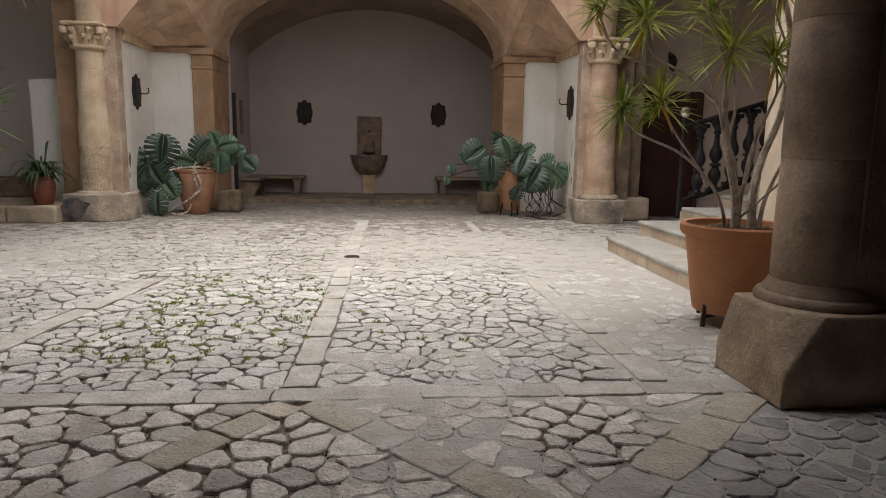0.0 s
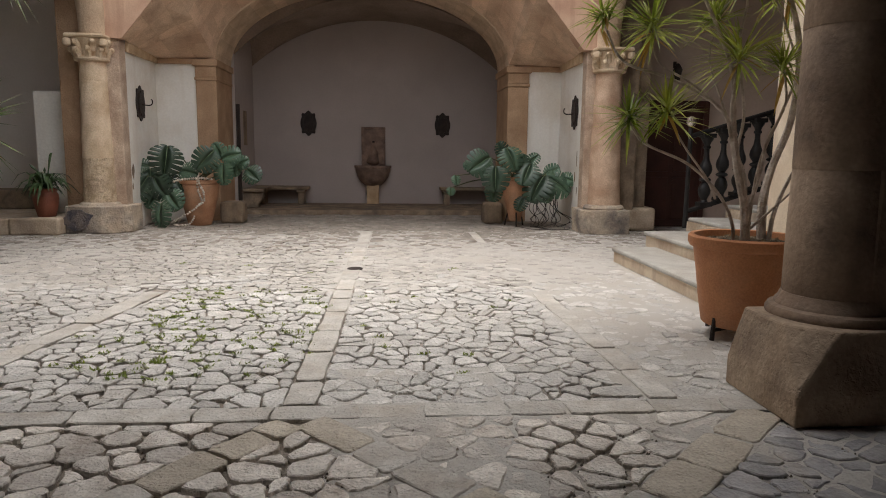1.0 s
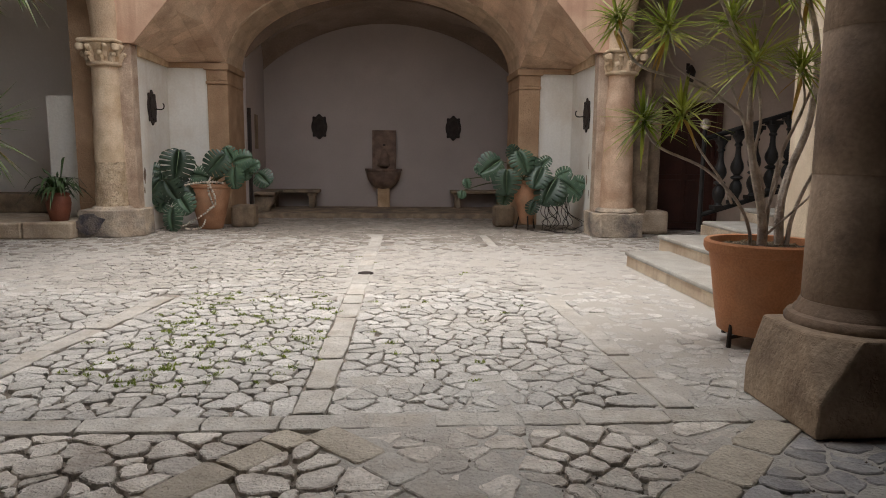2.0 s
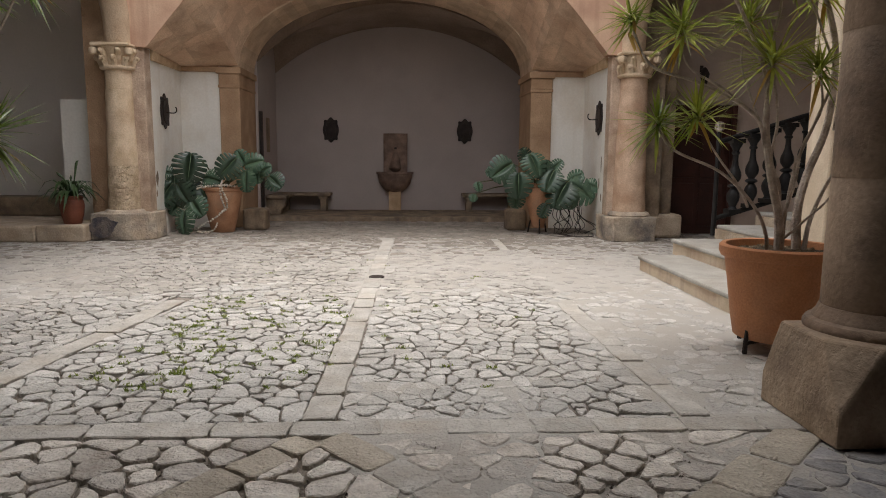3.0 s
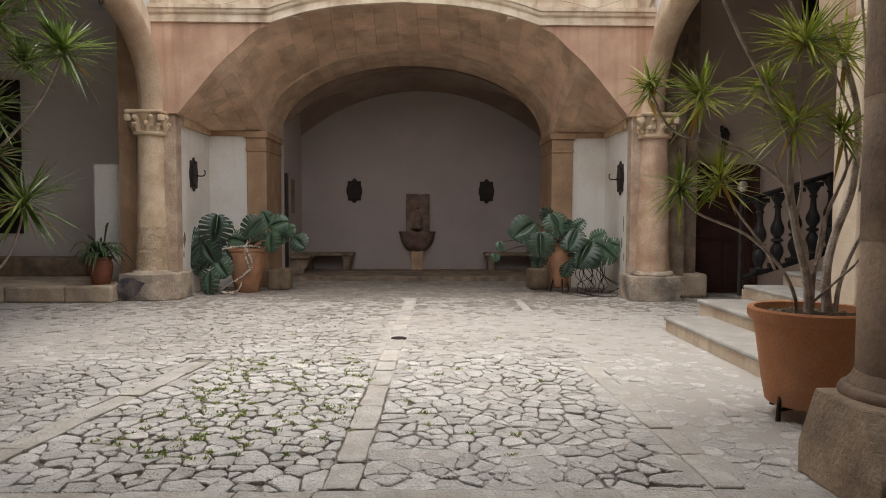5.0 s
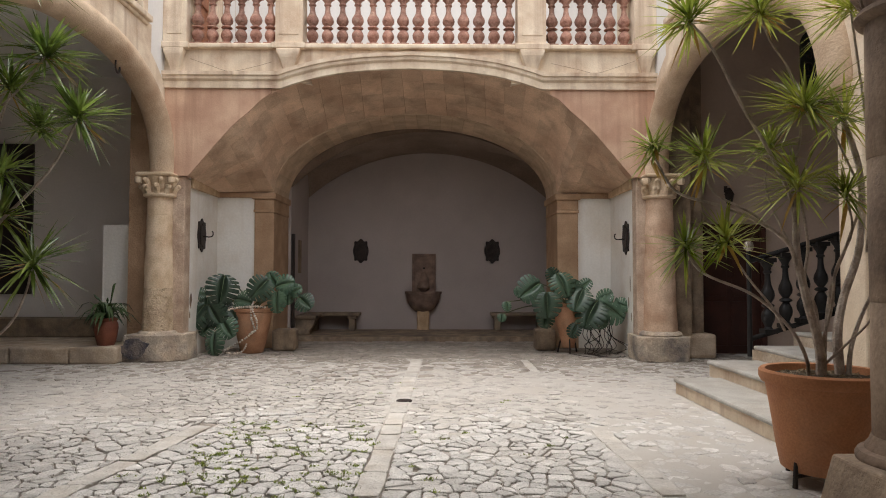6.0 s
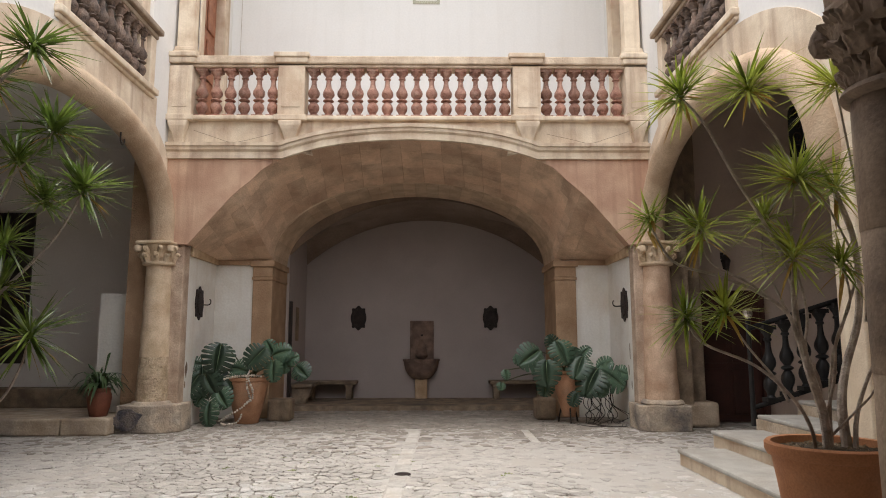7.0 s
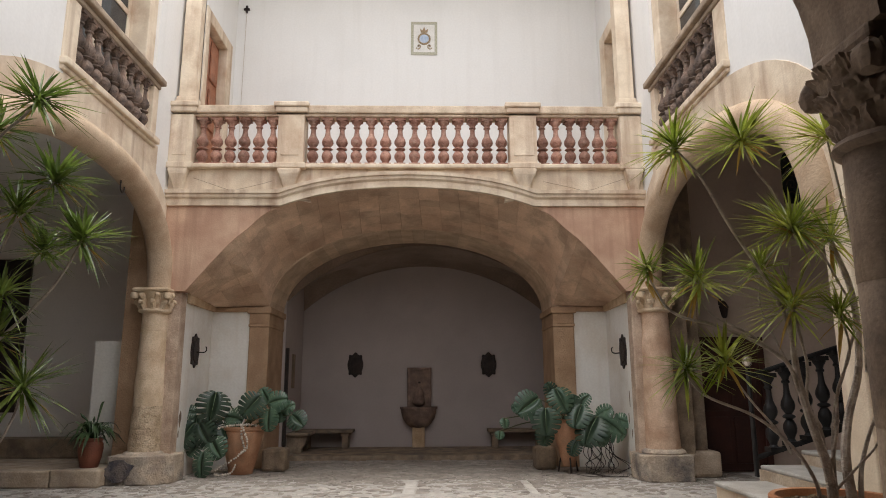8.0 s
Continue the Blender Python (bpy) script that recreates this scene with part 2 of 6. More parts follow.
COLUMN_PITTED = material("pitted_column_sandstone", (0.50, 0.375, 0.245), (0.74, 0.60, 0.435), 7.0, 0.95, 1.0, 40, stain=(0.34, 0.21, 0.13), stain_scale=3.5, stain_amount=0.6, grit=0.2, pits=1.1)
PLINTH = material("stained_plinth_stone", (0.47, 0.37, 0.275), (0.68, 0.57, 0.44), 3.0, 0.93, 0.7, 40, stain=(0.085, 0.085, 0.10), stain_scale=1.35, stain_amount=0.9, grit=0.18, pits=0.8)
RESPOND = material("weathered_respond_stone", (0.43, 0.31, 0.225), (0.64, 0.50, 0.38), 4.0, 0.93, 0.6, 45, stain=(0.27, 0.16, 0.115), stain_scale=2.2, stain_amount=0.7, grit=0.16, pits=0.6)
# ceiling out of view, given a dark tone to keep the gallery dim
UNSEEN_CEILING = material("dark_unseen_ceiling", (0.05, 0.035, 0.026), (0.085, 0.06, 0.045), 3.0, 0.7, 0.3, 40)
BLADE_DARK = material("shade_spiky_leaf", (0.085, 0.14, 0.022), (0.22, 0.29, 0.06), 3.0, 0.24, 0.0, 30, island=0.45, spec=0.7, thin=0.35)
STRAP = material("strap_leaf", (0.03, 0.06, 0.02), (0.07, 0.115, 0.04), 4.0, 0.45, 0.0, 30, island=0.3)
GRASS = material("joint_grass", (0.15, 0.20, 0.03), (0.28, 0.33, 0.07), 6.0, 0.7, 0.0, 30, island=0.35, thin=0.45)
GRIT = material("joint_grit", (0.13, 0.11, 0.09), (0.30, 0.26, 0.22), 20.0, 0.95, 0.3, 60, island=0.35)
BARK = material("pale_bark", (0.38, 0.315, 0.265), (0.66, 0.575, 0.50), 12.0, 0.85, 0.7, 70, stain=(0.21, 0.16, 0.13), stain_scale=5.0, stain_amount=0.55)
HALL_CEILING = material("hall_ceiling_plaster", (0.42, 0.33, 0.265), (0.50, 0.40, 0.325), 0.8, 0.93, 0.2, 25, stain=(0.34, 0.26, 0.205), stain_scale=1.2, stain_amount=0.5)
STEM = material("green_stem", (0.06, 0.07, 0.03), (0.12, 0.12, 0.06), 6.0, 0.7, 0.2, 50)
SHELL = material("shell_white", (0.42, 0.36, 0.29), (0.60, 0.53, 0.45), 20.0, 0.6, 0.2, 60, island=0.25)
TILE = material("glazed_tile", (0.66, 0.63, 0.58), (0.72, 0.69, 0.64), 8.0, 0.35, 0.05, 60)
TILE_EDGE = material("tile_border", (0.30, 0.30, 0.20), (0.52, 0.48, 0.38), 45.0, 0.4, 0.05, 80)
TILE_BROWN = material("tile_brown", (0.22, 0.15, 0.09), (0.40, 0.28, 0.15), 40.0, 0.4, 0.05, 80)
TILE_BLUE = material("tile_blue", (0.34, 0.42, 0.55), (0.50, 0.55, 0.64), 25.0, 0.4, 0.05, 80)
BRASS = material("brass", (0.55, 0.50, 0.42), (0.68, 0.63, 0.55), 8.0, 0.25, 0.0, 60, metal=0.8)
BED = material("joint_mortar", (0.15, 0.125, 0.10), (0.31, 0.265, 0.22), 8.0, 0.95, 0.8, 60)
FOUNTAIN = material("fountain_stone", (0.17, 0.115, 0.09), (0.29, 0.20, 0.155), 6.0, 0.85, 0.6, 50)
GLASS = bpy.data.materials.new("window_glass")
GLASS.use_nodes = True
GLASS.node_tree.nodes["Principled BSDF"].inputs["Base Color"].default_value = (0.03, 0.035, 0.04, 1)
GLASS.node_tree.nodes["Principled BSDF"].inputs["Roughness"].default_value = 0.08


# ---- building blocks ----
def part(name, bm, mat, parent=None, label="", smooth=False, bevel=0.0):
    """Links a bmesh as one mesh object, under a thing or part where one is given."""
    me = bpy.data.meshes.new(name)
    bmesh.ops.recalc_face_normals(bm, faces=bm.faces)
    bm.to_mesh(me)
    bm.free()
    me.materials.append(mat)
    if smooth:
        me.shade_smooth()
        me.set_sharp_from_angle(angle=radians(40))
    ob = new(name, me)
    if parent:
        ob.parent = parent
    if bevel:
        md = ob.modifiers.new("edge", "BEVEL")
        md.width, md.segments, md.limit_method, md.angle_limit = bevel, 2, "ANGLE", radians(40)
    if label:
        tagged(ob, label)
    return ob


def thing(name, label, category, group="", kind="", at=(0, 0, 0), turn=0):
    ob = new(name)
    ob.empty_display_size = 0.1
    ob.matrix_basis = pose(*at, 0, 0, turn)
    return tagged(ob, label, category, group, kind)


def structure(name, bm, mat, label, category="wall", smooth=False, bevel=0.0):
    return tagged(part(name, bm, mat, None, "", smooth, bevel), label, category, "", "structure")


def box(bm, x0, x1, y0, y1, z0, z1):
    v = [bm.verts.new(p) for p in ((x0, y0, z0), (x1, y0, z0), (x1, y1, z0), (x0, y1, z0), (x0, y0, z1), (x1, y0, z1), (x1, y1, z1), (x0, y1, z1))]
    for f in ((3, 2, 1, 0), (4, 5, 6, 7), (0, 1, 5, 4), (1, 2, 6, 5), (2, 3, 7, 6), (3, 0, 4, 7)):
        bm.faces.new([v[i] for i in f])
    return v


def boxes(*rows):
    bm = bmesh.new()
    for row in rows:
        box(bm, *row)
    return bm


def lathe(bm, profile, cx=0.0, cy=0.0, n=20, wobble=0.0, lobes=0, depth=0.0):
    """A turned body from (radius, z) pairs; closed at both ends."""
    rings = []
    for r, z in profile:
        ring = []
        for k in range(n):
            a = 2 * math.pi * k / n
            q = r * (1 + depth * math.cos(lobes * a)) if lobes else r
            if wobble:
                q += wobble * noise.noise((math.cos(a) * 3 + cx, math.sin(a) * 3 + cy, z * 4))
            ring.append(bm.verts.new((cx + q * math.cos(a), cy + q * math.sin(a), z)))
        rings.append(ring)
    for lo, hi in zip(rings, rings[1:]):
        for k in range(n):
            bm.faces.new((lo[k], lo[(k + 1) % n], hi[(k + 1) % n], hi[k]))
    bm.faces.new(rings[0][::-1])
    bm.faces.new(rings[-1])


def prism(bm, pts, axis, a, b):
    """A solid from a polygon in the plane across an axis, between a and b."""
    def place(u, w, c):
        return {"x": (c, u, w), "y": (u, c, w), "z": (u, w, c)}[axis]
    lo = [bm.verts.new(place(u, w, a)) for u, w in pts]
    hi = [bm.verts.new(place(u, w, b)) for u, w in pts]
    bm.faces.new(lo)
    bm.faces.new(hi[::-1])
    for k in range(len(pts)):
        j = (k + 1) % len(pts)
        bm.faces.new((lo[k], hi[k], hi[j], lo[j]))


def smooth_line(pts, steps=6):
    """Catmull-Rom points through the given ones."""
    p = [Vector(q) for q in pts]
    p = [2 * p[0] - p[1], *p, 2 * p[-1] - p[-2]]
    out = []
    for i in range(1, len(p) - 2):
        for k in range(steps):
            t = k / steps
            out.append(0.5 * (2 * p[i] + (p[i + 1] - p[i - 1]) * t + (2 * p[i - 1] - 5 * p[i] + 4 * p[i + 1] - p[i + 2]) * t * t + (3 * p[i] - p[i - 1] - 3 * p[i + 1] + p[i + 2]) * t ** 3))
    return out + [p[-2]]


def tube(bm, pts, radii, n=8, steps=6):
    line = smooth_line(pts, steps)
    rings = []
    up = Vector((0.3, 0.9, 0.2))
    for i, q in enumerate(line):
        d = (line[min(i + 1, len(line) - 1)] - line[max(i - 1, 0)]).normalized()
        side = d.cross(up).normalized()
        top = side.cross(d)
        f = i / (len(line) - 1) * (len(radii) - 1)
        k = min(int(f), len(radii) - 2)
        r = radii[k] + (radii[k + 1] - radii[k]) * (f - k)
        rings.append([bm.verts.new(q + r * (math.cos(a) * side + math.sin(a) * top)) for a in (2 * math.pi * j / n for j in range(n))])
    for lo, hi in zip(rings, rings[1:]):
        for k in range(n):
            bm.faces.new((lo[k], lo[(k + 1) % n], hi[(k + 1) % n], hi[k]))
    bm.faces.new(rings[0][::-1])
    bm.faces.new(rings[-1])


def ellipse(c, half, z, rise, n=28, power=2.0):
    """Points of an arch, from one springing to the other."""
    out = []
    for k in range(n + 1):
        a = math.pi * (1 - k / n)
        cu, su = math.cos(a), math.sin(a)
        out.append((c + half * math.copysign(abs(cu) ** (2 / power), cu), z + rise * su ** (2 / power)))
    return out


def arch_wall(axis, a, b, u0, u1, z1, arch, z_lo, z_hi):
    """A wall between a and b along its thickness, with an arched opening; z_lo and z_hi: where the two jambs start."""
    bm = bmesh.new()
    def place(u, w, c):
        return (c, u, w) if axis == "x" else (u, c, w)
    prism(bm, [(u0, z_lo), (arch[0][0], z_lo), (arch[0][0], z1), (u0, z1)], axis, a, b)
    prism(bm, [(arch[-1][0], z_hi), (u1, z_hi), (u1, z1), (arch[-1][0], z1)], axis, a, b)
    for c in (a, b):
        for p, q in zip(arch, arch[1:]):
            bm.faces.new([bm.verts.new(place(*k, c)) for k in (p, q, (q[0], z1), (p[0], z1))])
    for p, q in zip(arch, arch[1:]):
        bm.faces.new([bm.verts.new(place(*k, c)) for k, c in ((p, a), (q, a), (q, b), (p, b))])
    bm.faces.new([bm.verts.new(place(*k)) for k in ((arch[0][0], z1, a), (arch[-1][0], z1, a), (arch[-1][0], z1, b), (arch[0][0], z1, b))])
    return bm


def offset(path, r):
    """The path moved outwards (away from the opening) by r."""
    out = []
    for i, (u, w) in enumerate(path):
        p, q = path[max(i - 1, 0)], path[min(i + 1, len(path) - 1)]
        d = Vector((q[0] - p[0], q[1] - p[1])).normalized()
        out.append((u - d.y * r, w + d.x * r))
    return out


def sweep(axis, path, profile):
    """A moulding along a path in a wall's plane; profile: pairs of (outwards in the plane, place along the thickness), closed."""
    bm = bmesh.new()
    lines = [[(u, w, c) for u, w in offset(path, r)] for r, c in profile]
    verts = [[bm.verts.new((c, u, w) if axis == "x" else (u, c, w)) for u, w, c in line] for line in lines]
    n = len(profile)
    for k in range(n):
        p, q = verts[k], verts[(k + 1) % n]
        for i in range(len(path) - 1):
            bm.faces.new((p[i], p[i + 1], q[i + 1], q[i]))
    bm.faces.new([line[0] for line in verts])
    bm.faces.new([line[-1] for line in verts][::-1])
    return bm


# ---- the place: main lines of the courtyard ----
XL, XR, YB = -4.55, 3.85, 11.0      # side walls and the front of the balcony
XC = -0.34                           # the axis of the courtyard
RL, RR, YI = -4.19, 3.53, 12.8       # the recess under the balcony and its inner wall
PL, PR, YR = -3.08, 2.47, 14.05      # the deep inner arch between its jambs, and where the room behind begins
ZT, ZW = 10.8, 8.9                   # top of the north wall and of the side walls

# front arch: steep haunches and a flat crown
front_half = smooth_line([(-3.77, 0, 0), (-3.12, 0, 0.77), (-2.76, 0, 1.1), (-2.38, 0, 1.42), (-1.6, 0, 1.68), (-0.8, 0, 1.80), (0, 0, 1.84)], 4)
FRONT = [(XC + p.x, 3.10 + p.z) for p in front_half] + [(XC - p.x, 3.10 + p.z) for p in front_half[-2::-1]]
INNER = ellipse((PL + PR) / 2, (PR - PL) / 2, 3.02, 1.56, 36)
INNER_OUT = ellipse((PL + PR) / 2, (PR - PL) / 2 + 0.12, 3.02, 1.68, 36)
SIDE = ellipse(8.4, 2.62, 3.13, 1.66, 36, 2.3)      # middle line of the round side arches

# ground
gb = bmesh.new()
NX, NY = 300, 300
gx = [-10 + 18.5 * i / NX for i in range(NX + 1)]
gy = [-4 + 18.0 * j / NY for j in range(NY + 1)]
def bed_height(x, y):
    """Joints are open in the planted panel and near the gallery, and filled flush towards the steps and the recess."""
    m = noise.noise((x * 0.5, y * 0.5, 3.0)) * 0.55 + noise.noise((x * 1.7, y * 1.7, 8.0)) * 0.55 + noise.noise((x * 4.2, y * 4.2, 1.0)) * 0.35
    m += 0.75 if (x > 1.75 and y > 3) else 0.0
    m += 0.7 * min(1.0, max(0.0, (y - 5.6) / 1.2)) * (0.9 if x > -0.8 else 0.35)
    m += 0.45 * min(1.0, max(0.0, (y - 8.8) / 1.0))
    m += 0.5 * min(1.0, max(0.0, (-2.8 - x) / 1.0))
    m += 0.9 * noise.noise((x * 5.0, y * 7.0, 4.0)) * min(1.0, max(0.0, (y - 4.5) / 2.0))
    m += 0.65 if (x > 1.2 and y < 2.85) else 0.0
    m += 0.5 if (-0.2 < x < 0.75 and 1.6 < y < 3.7) else 0.0
    m -= 0.35 if (x < -0.4 and y < 6) else 0.0
    m += 0.5 if (abs(x - 1.63) < 0.19 and 3.0 < y < 6.1) or (abs(x + 0.31) < 0.17 and y > 5.2) or (abs(y - 2.97) < 0.16 and x > -0.3) else 0.0
    m += 0.35 if (x > 0.0 and 6.2 < y < 10.0) else 0.0
    # bed kept lower, hence darker, towards the recess for its dirt and shade
    flush = (1.05 if -0.2 < x < 0.75 else 0.86) if y < 3 else 1.03 if y < 9.0 else 0.86 if y < 11.2 else 0.62
    return -0.026 + 0.0255 * min(flush + 0.10 * noise.noise((x * 3.1, y * 3.1, 6.0)), max(0.0, m + 0.25))
gv = [[gb.verts.new((x, y, bed_height(x, y) if (-6 < x < 5 and y < 14.05) else -0.004)) for x in gx] for y in gy]
for j in range(NY):
    for i in range(NX):
        gb.faces.new((gv[j][i], gv[j][i + 1], gv[j + 1][i + 1], gv[j + 1][i]))
ground = structure("ground", gb, BED, "earth and pale mortar in the joints of the paved courtyard", "ground", smooth=True)
bn = BED.node_tree.nodes
geo = bn.new("ShaderNodeNewGeometry")
sep = bn.new("ShaderNodeSeparateXYZ")
lvl = bn.new("ShaderNodeMapRange")
pale = bn.new("ShaderNodeTexNoise")
pale.inputs["Scale"].default_value, pale.inputs["Detail"].default_value = 1.1, 8.0
patch = bn.new("ShaderNodeValToRGB")
patch.color_ramp.elements[0].position, patch.color_ramp.elements[0].color = 0.42, (0.515, 0.488, 0.45, 1)
patch.color_ramp.elements[1].position, patch.color_ramp.elements[1].color = 0.66, (0.485, 0.445, 0.395, 1)
lvl.inputs["From Min"].default_value, lvl.inputs["From Max"].default_value = -0.020, -0.006
mixb = bn.new("ShaderNodeMix")
mixb.data_type = "RGBA"
mixb.inputs[7].default_value = (0.45, 0.42, 0.38, 1)
bl = BED.node_tree.links
bl.new(geo.outputs["Position"], sep.inputs[0])
bl.new(sep.outputs["Z"], lvl.inputs["Value"])
bl.new(geo.outputs["Position"], pale.inputs["Vector"])
bl.new(pale.outputs["Fac"], patch.inputs["Fac"])
bl.new(patch.outputs["Color"], mixb.inputs[7])
bl.new(lvl.outputs["Result"], mixb.inputs[0])
hs = [x for x in bn if x.bl_idname == "ShaderNodeHueSaturation"][0]
bl.new(hs.outputs["Color"], mixb.inputs[6])
bl.new(mixb.outputs[2], bn["Principled BSDF"].inputs["Base Color"])

# recess under the balcony
structure("wall_recess_west", boxes((-5.0, RL, 11.25, 12.8, 0, 5.2)), PLASTER_OLD, "white plastered side wall of the recess, flaking low down")
structure("wall_recess_east", boxes((RR, 4.3, 11.25, 12.8, 0, 5.2)), PLASTER_OLD, "white plastered side wall of the recess, flaking low down")
structure("wall_inner", arch_wall("y", YI, YR, -5.0, 4.4, 5.2, INNER_OUT, 0, 0), PLASTER_OLD, "white plastered wall with the arch into the fountain room")
arch_inner = tagged(new("arch_inner"), "deep sandstone inner arch of worn voussoirs", "arch", "", "structure")
for k in range(len(INNER) - 1):
    bm = bmesh.new()
    (a0, b0), (a1, b1), (a2, b2), (a3, b3) = INNER[k], INNER[k + 1], INNER_OUT[k + 1], INNER_OUT[k]
    e = 0.006
    prism(bm, [(a0 + (a1 - a0) * e, b0 + (b1 - b0) * e), (a1 - (a1 - a0) * e, b1 - (b1 - b0) * e), (a2 - (a2 - a3) * e, b2 - (b2 - b3) * e), (a3 + (a2 - a3) * e, b3 + (b2 - b3) * e)], "y", YI - 0.05, YR + 0.01)
    part("voussoir", bm, ARCH_STONE, arch_inner)
structure("arch_edge", sweep("y", INNER[4:-4], [(0.0, YI - 0.055), (0.025, YI - 0.085), (0.06, YI - 0.085), (0.08, YI - 0.045), (0.04, YI - 0.02)]), ARCH_STONE, "worn roll moulding on the edge of the inner arch", "trim", smooth=True)
for tag, pts, edge in (("west", [p for p in FRONT if p[0] < XC - 2.3], XL), ("east", [p for p in FRONT if p[0] > XC + 2.3][::-1], XR)):
    bm = bmesh.new()
    prism(bm, [(edge, 3.1), *pts, (pts[-1][0], 4.64), (edge, 4.64)], "y", YB, YB + 0.25)
    structure("wall_spandrel_" + tag, bm, STONE_PINK, "pinkish rain-streaked sandstone spandrel beside the wide arch", "wall")
structure("wall_frieze", boxes((XL, XR, YB + 0.03, YB + 0.25, 4.96, 5.27)), STONE_PALE, "pale stone frieze below the balcony", "wall")

# the splayed vault, block by block
vault = tagged(new("vault"), "splayed sandstone vault of weathered blocks under the balcony", "vault", "", "structure")
def along(path, t):
    f = t * (len(path) - 1)
    k = min(int(f), len(path) - 2)
    return Vector(path[k]).lerp(Vector(path[k + 1]), f - k)
def vault_point(t, d):
    p = along(FRONT, t)
    e = 0.11
    if t < e:
        q = Vector((RL, 3.02)).lerp(Vector((PL, 3.04)), t / e)
    elif t > 1 - e:
        q = Vector((RR, 3.02)).lerp(Vector((PR, 3.04)), (1 - t) / e)
    else:
        q = along(INNER, (t - e) / (1 - 2 * e))
    m = p.lerp(q, d)
    return Vector((m.x, YB + 0.02 + (YI - 0.03 - YB) * d, m.y))
NV = 27
rnd = random.Random(5)
for i in range(NV):
    cuts = [0, *(sorted(0.2 * k + rnd.uniform(-0.06, 0.06) for k in (1, 2, 3, 4))), 1]
    for d0, d1 in zip(cuts, cuts[1:]):
        g, up = 0.00016, rnd.uniform(0, 0.004)
        bm = bmesh.new()
        ring = [vault_point(t, d) for t, d in ((i / NV + g, d0 + 0.0009), ((i + 1) / NV - g, d0 + 0.0009), ((i + 1) / NV - g, d1 - 0.0009), (i / NV + g, d1 - 0.0009))]
        lo = [bm.verts.new(p + Vector((0, 0, up))) for p in ring]
        hi = [bm.verts.new(p + Vector((0, 0, 0.14))) for p in ring]
        bm.faces.new(lo)
        bm.faces.new(hi[::-1])
        for k in range(4):
            bm.faces.new((lo[k], hi[k], hi[(k + 1) % 4], lo[(k + 1) % 4]))
        part("block", bm, VOUSSOIR, vault)
structure("vault_back", boxes((XL, XR, YB + 0.26, YI, 5.16, 5.26)), STONE, "stone slab that carries the balcony floor", "ceiling")

# the moulded cornice that rises over the arch
lift = [p for p in FRONT if abs(p[0] - XC) < 2.36]
corn = [(XL, lift[0][1]), (lift[0][0] - 0.05, lift[0][1]), *lift, (lift[-1][0] + 0.05, lift[-1][1]), (XR, lift[-1][1])]
structure("cornice", sweep("y", corn, [(0.0, YB + 0.1), (0.0, YB - 0.05), (0.05, YB - 0.055), (0.055, YB - 0.03), (0.12, YB - 0.03), (0.15, YB - 0.075), (0.2, YB - 0.08), (0.21, YB - 0.11), (0.27, YB - 0.115), (0.28, YB + 0.1)]), STONE_PALE, "pale moulded cornice that rises over the arch", "trim", smooth=True)
fr = bmesh.new()
top = offset(lift, 0.25)
for p, q in zip(top, top[1:]):
    bm_y = YB + 0.004
    fr.faces.new([fr.verts.new(v) for v in ((p[0], bm_y, p[1]), (q[0], bm_y, q[1]), (q[0], bm_y, 5.27), (p[0], bm_y, 5.27))])
box(fr, XL, lift[0][0] + 0.5, YB + 0.012, YB + 0.2, 4.7, 5.268)
box(fr, lift[-1][0] - 0.5, XR, YB + 0.012, YB + 0.2, 4.7, 5.268)
structure("frieze", fr, STONE_PALE, "pale stone face between cornice and balustrade", "wall")

# imposts and pilasters of the inner arch
for x0, x1, far in ((-3.45, PL, RL), (PR, 2.87, RR)):
    side = 1 if x1 < 0 else -1
    pil = thing("pilaster", "orange-brown sandstone pilaster of the inner arch", "pilaster", "pilasters of the inner arch", "structure")
    part("shaft", boxes((x0 - 0.006, x1 + 0.006, YI - 0.05, YR, 0.0, 2.64)), STONE_ORANGE, pil, bevel=0.015)
    part("capital", boxes((x0 - 0.02, x1 + 0.02, YI - 0.08, YR, 2.64, 2.70), (x0 - 0.01, x1 + 0.01, YI - 0.06, YR, 2.7, 2.90), (x0 - 0.05, x1 + 0.05, YI - 0.11, YR, 2.9, 3.02)), STONE_ORANGE, pil, bevel=0.012)
    a, b = sorted((far, x0 if side > 0 else x1))
    structure("impost_band", boxes((a, b, YI - 0.06, YI, 2.93, 3.03)), STONE_ORANGE, "thin sandstone impost moulding", "trim", bevel=0.012)
structure("impost_band_west", boxes((RL, RL + 0.06, 11.345, YI, 2.93, 3.13)), STONE, "thin sandstone impost moulding", "trim", bevel=0.012)
structure("impost_band_east", boxes((RR - 0.06, RR, 11.345, YI, 2.93, 3.13)), STONE, "thin sandstone impost moulding", "trim", bevel=0.012)

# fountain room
structure("wall_room_west", boxes((-3.45, -3.02, YR, 16.0, 0, 4.9)), PLASTER_ROOM_SHADE, "white plastered side wall of the fountain room, toned down for shade")
structure("wall_room_east", boxes((2.80, 3.2, YR, 16.0, 0, 4.9)), PLASTER_ROOM_SHADE, "white plastered side wall of the fountain room, toned down for shade")
structure("wall_north", boxes((-3.4, 3.2, 16.0, 16.4, 0, 5.2)), PLASTER_ROOM_SHADE, "white plastered back wall of the fountain room, toned down for shade")
# a low segmental vault with a lunette over each side wall
ROOM_X, ROOM_HALF, ROOM_Y = -0.11, 2.925, (YR + 16.0) / 2
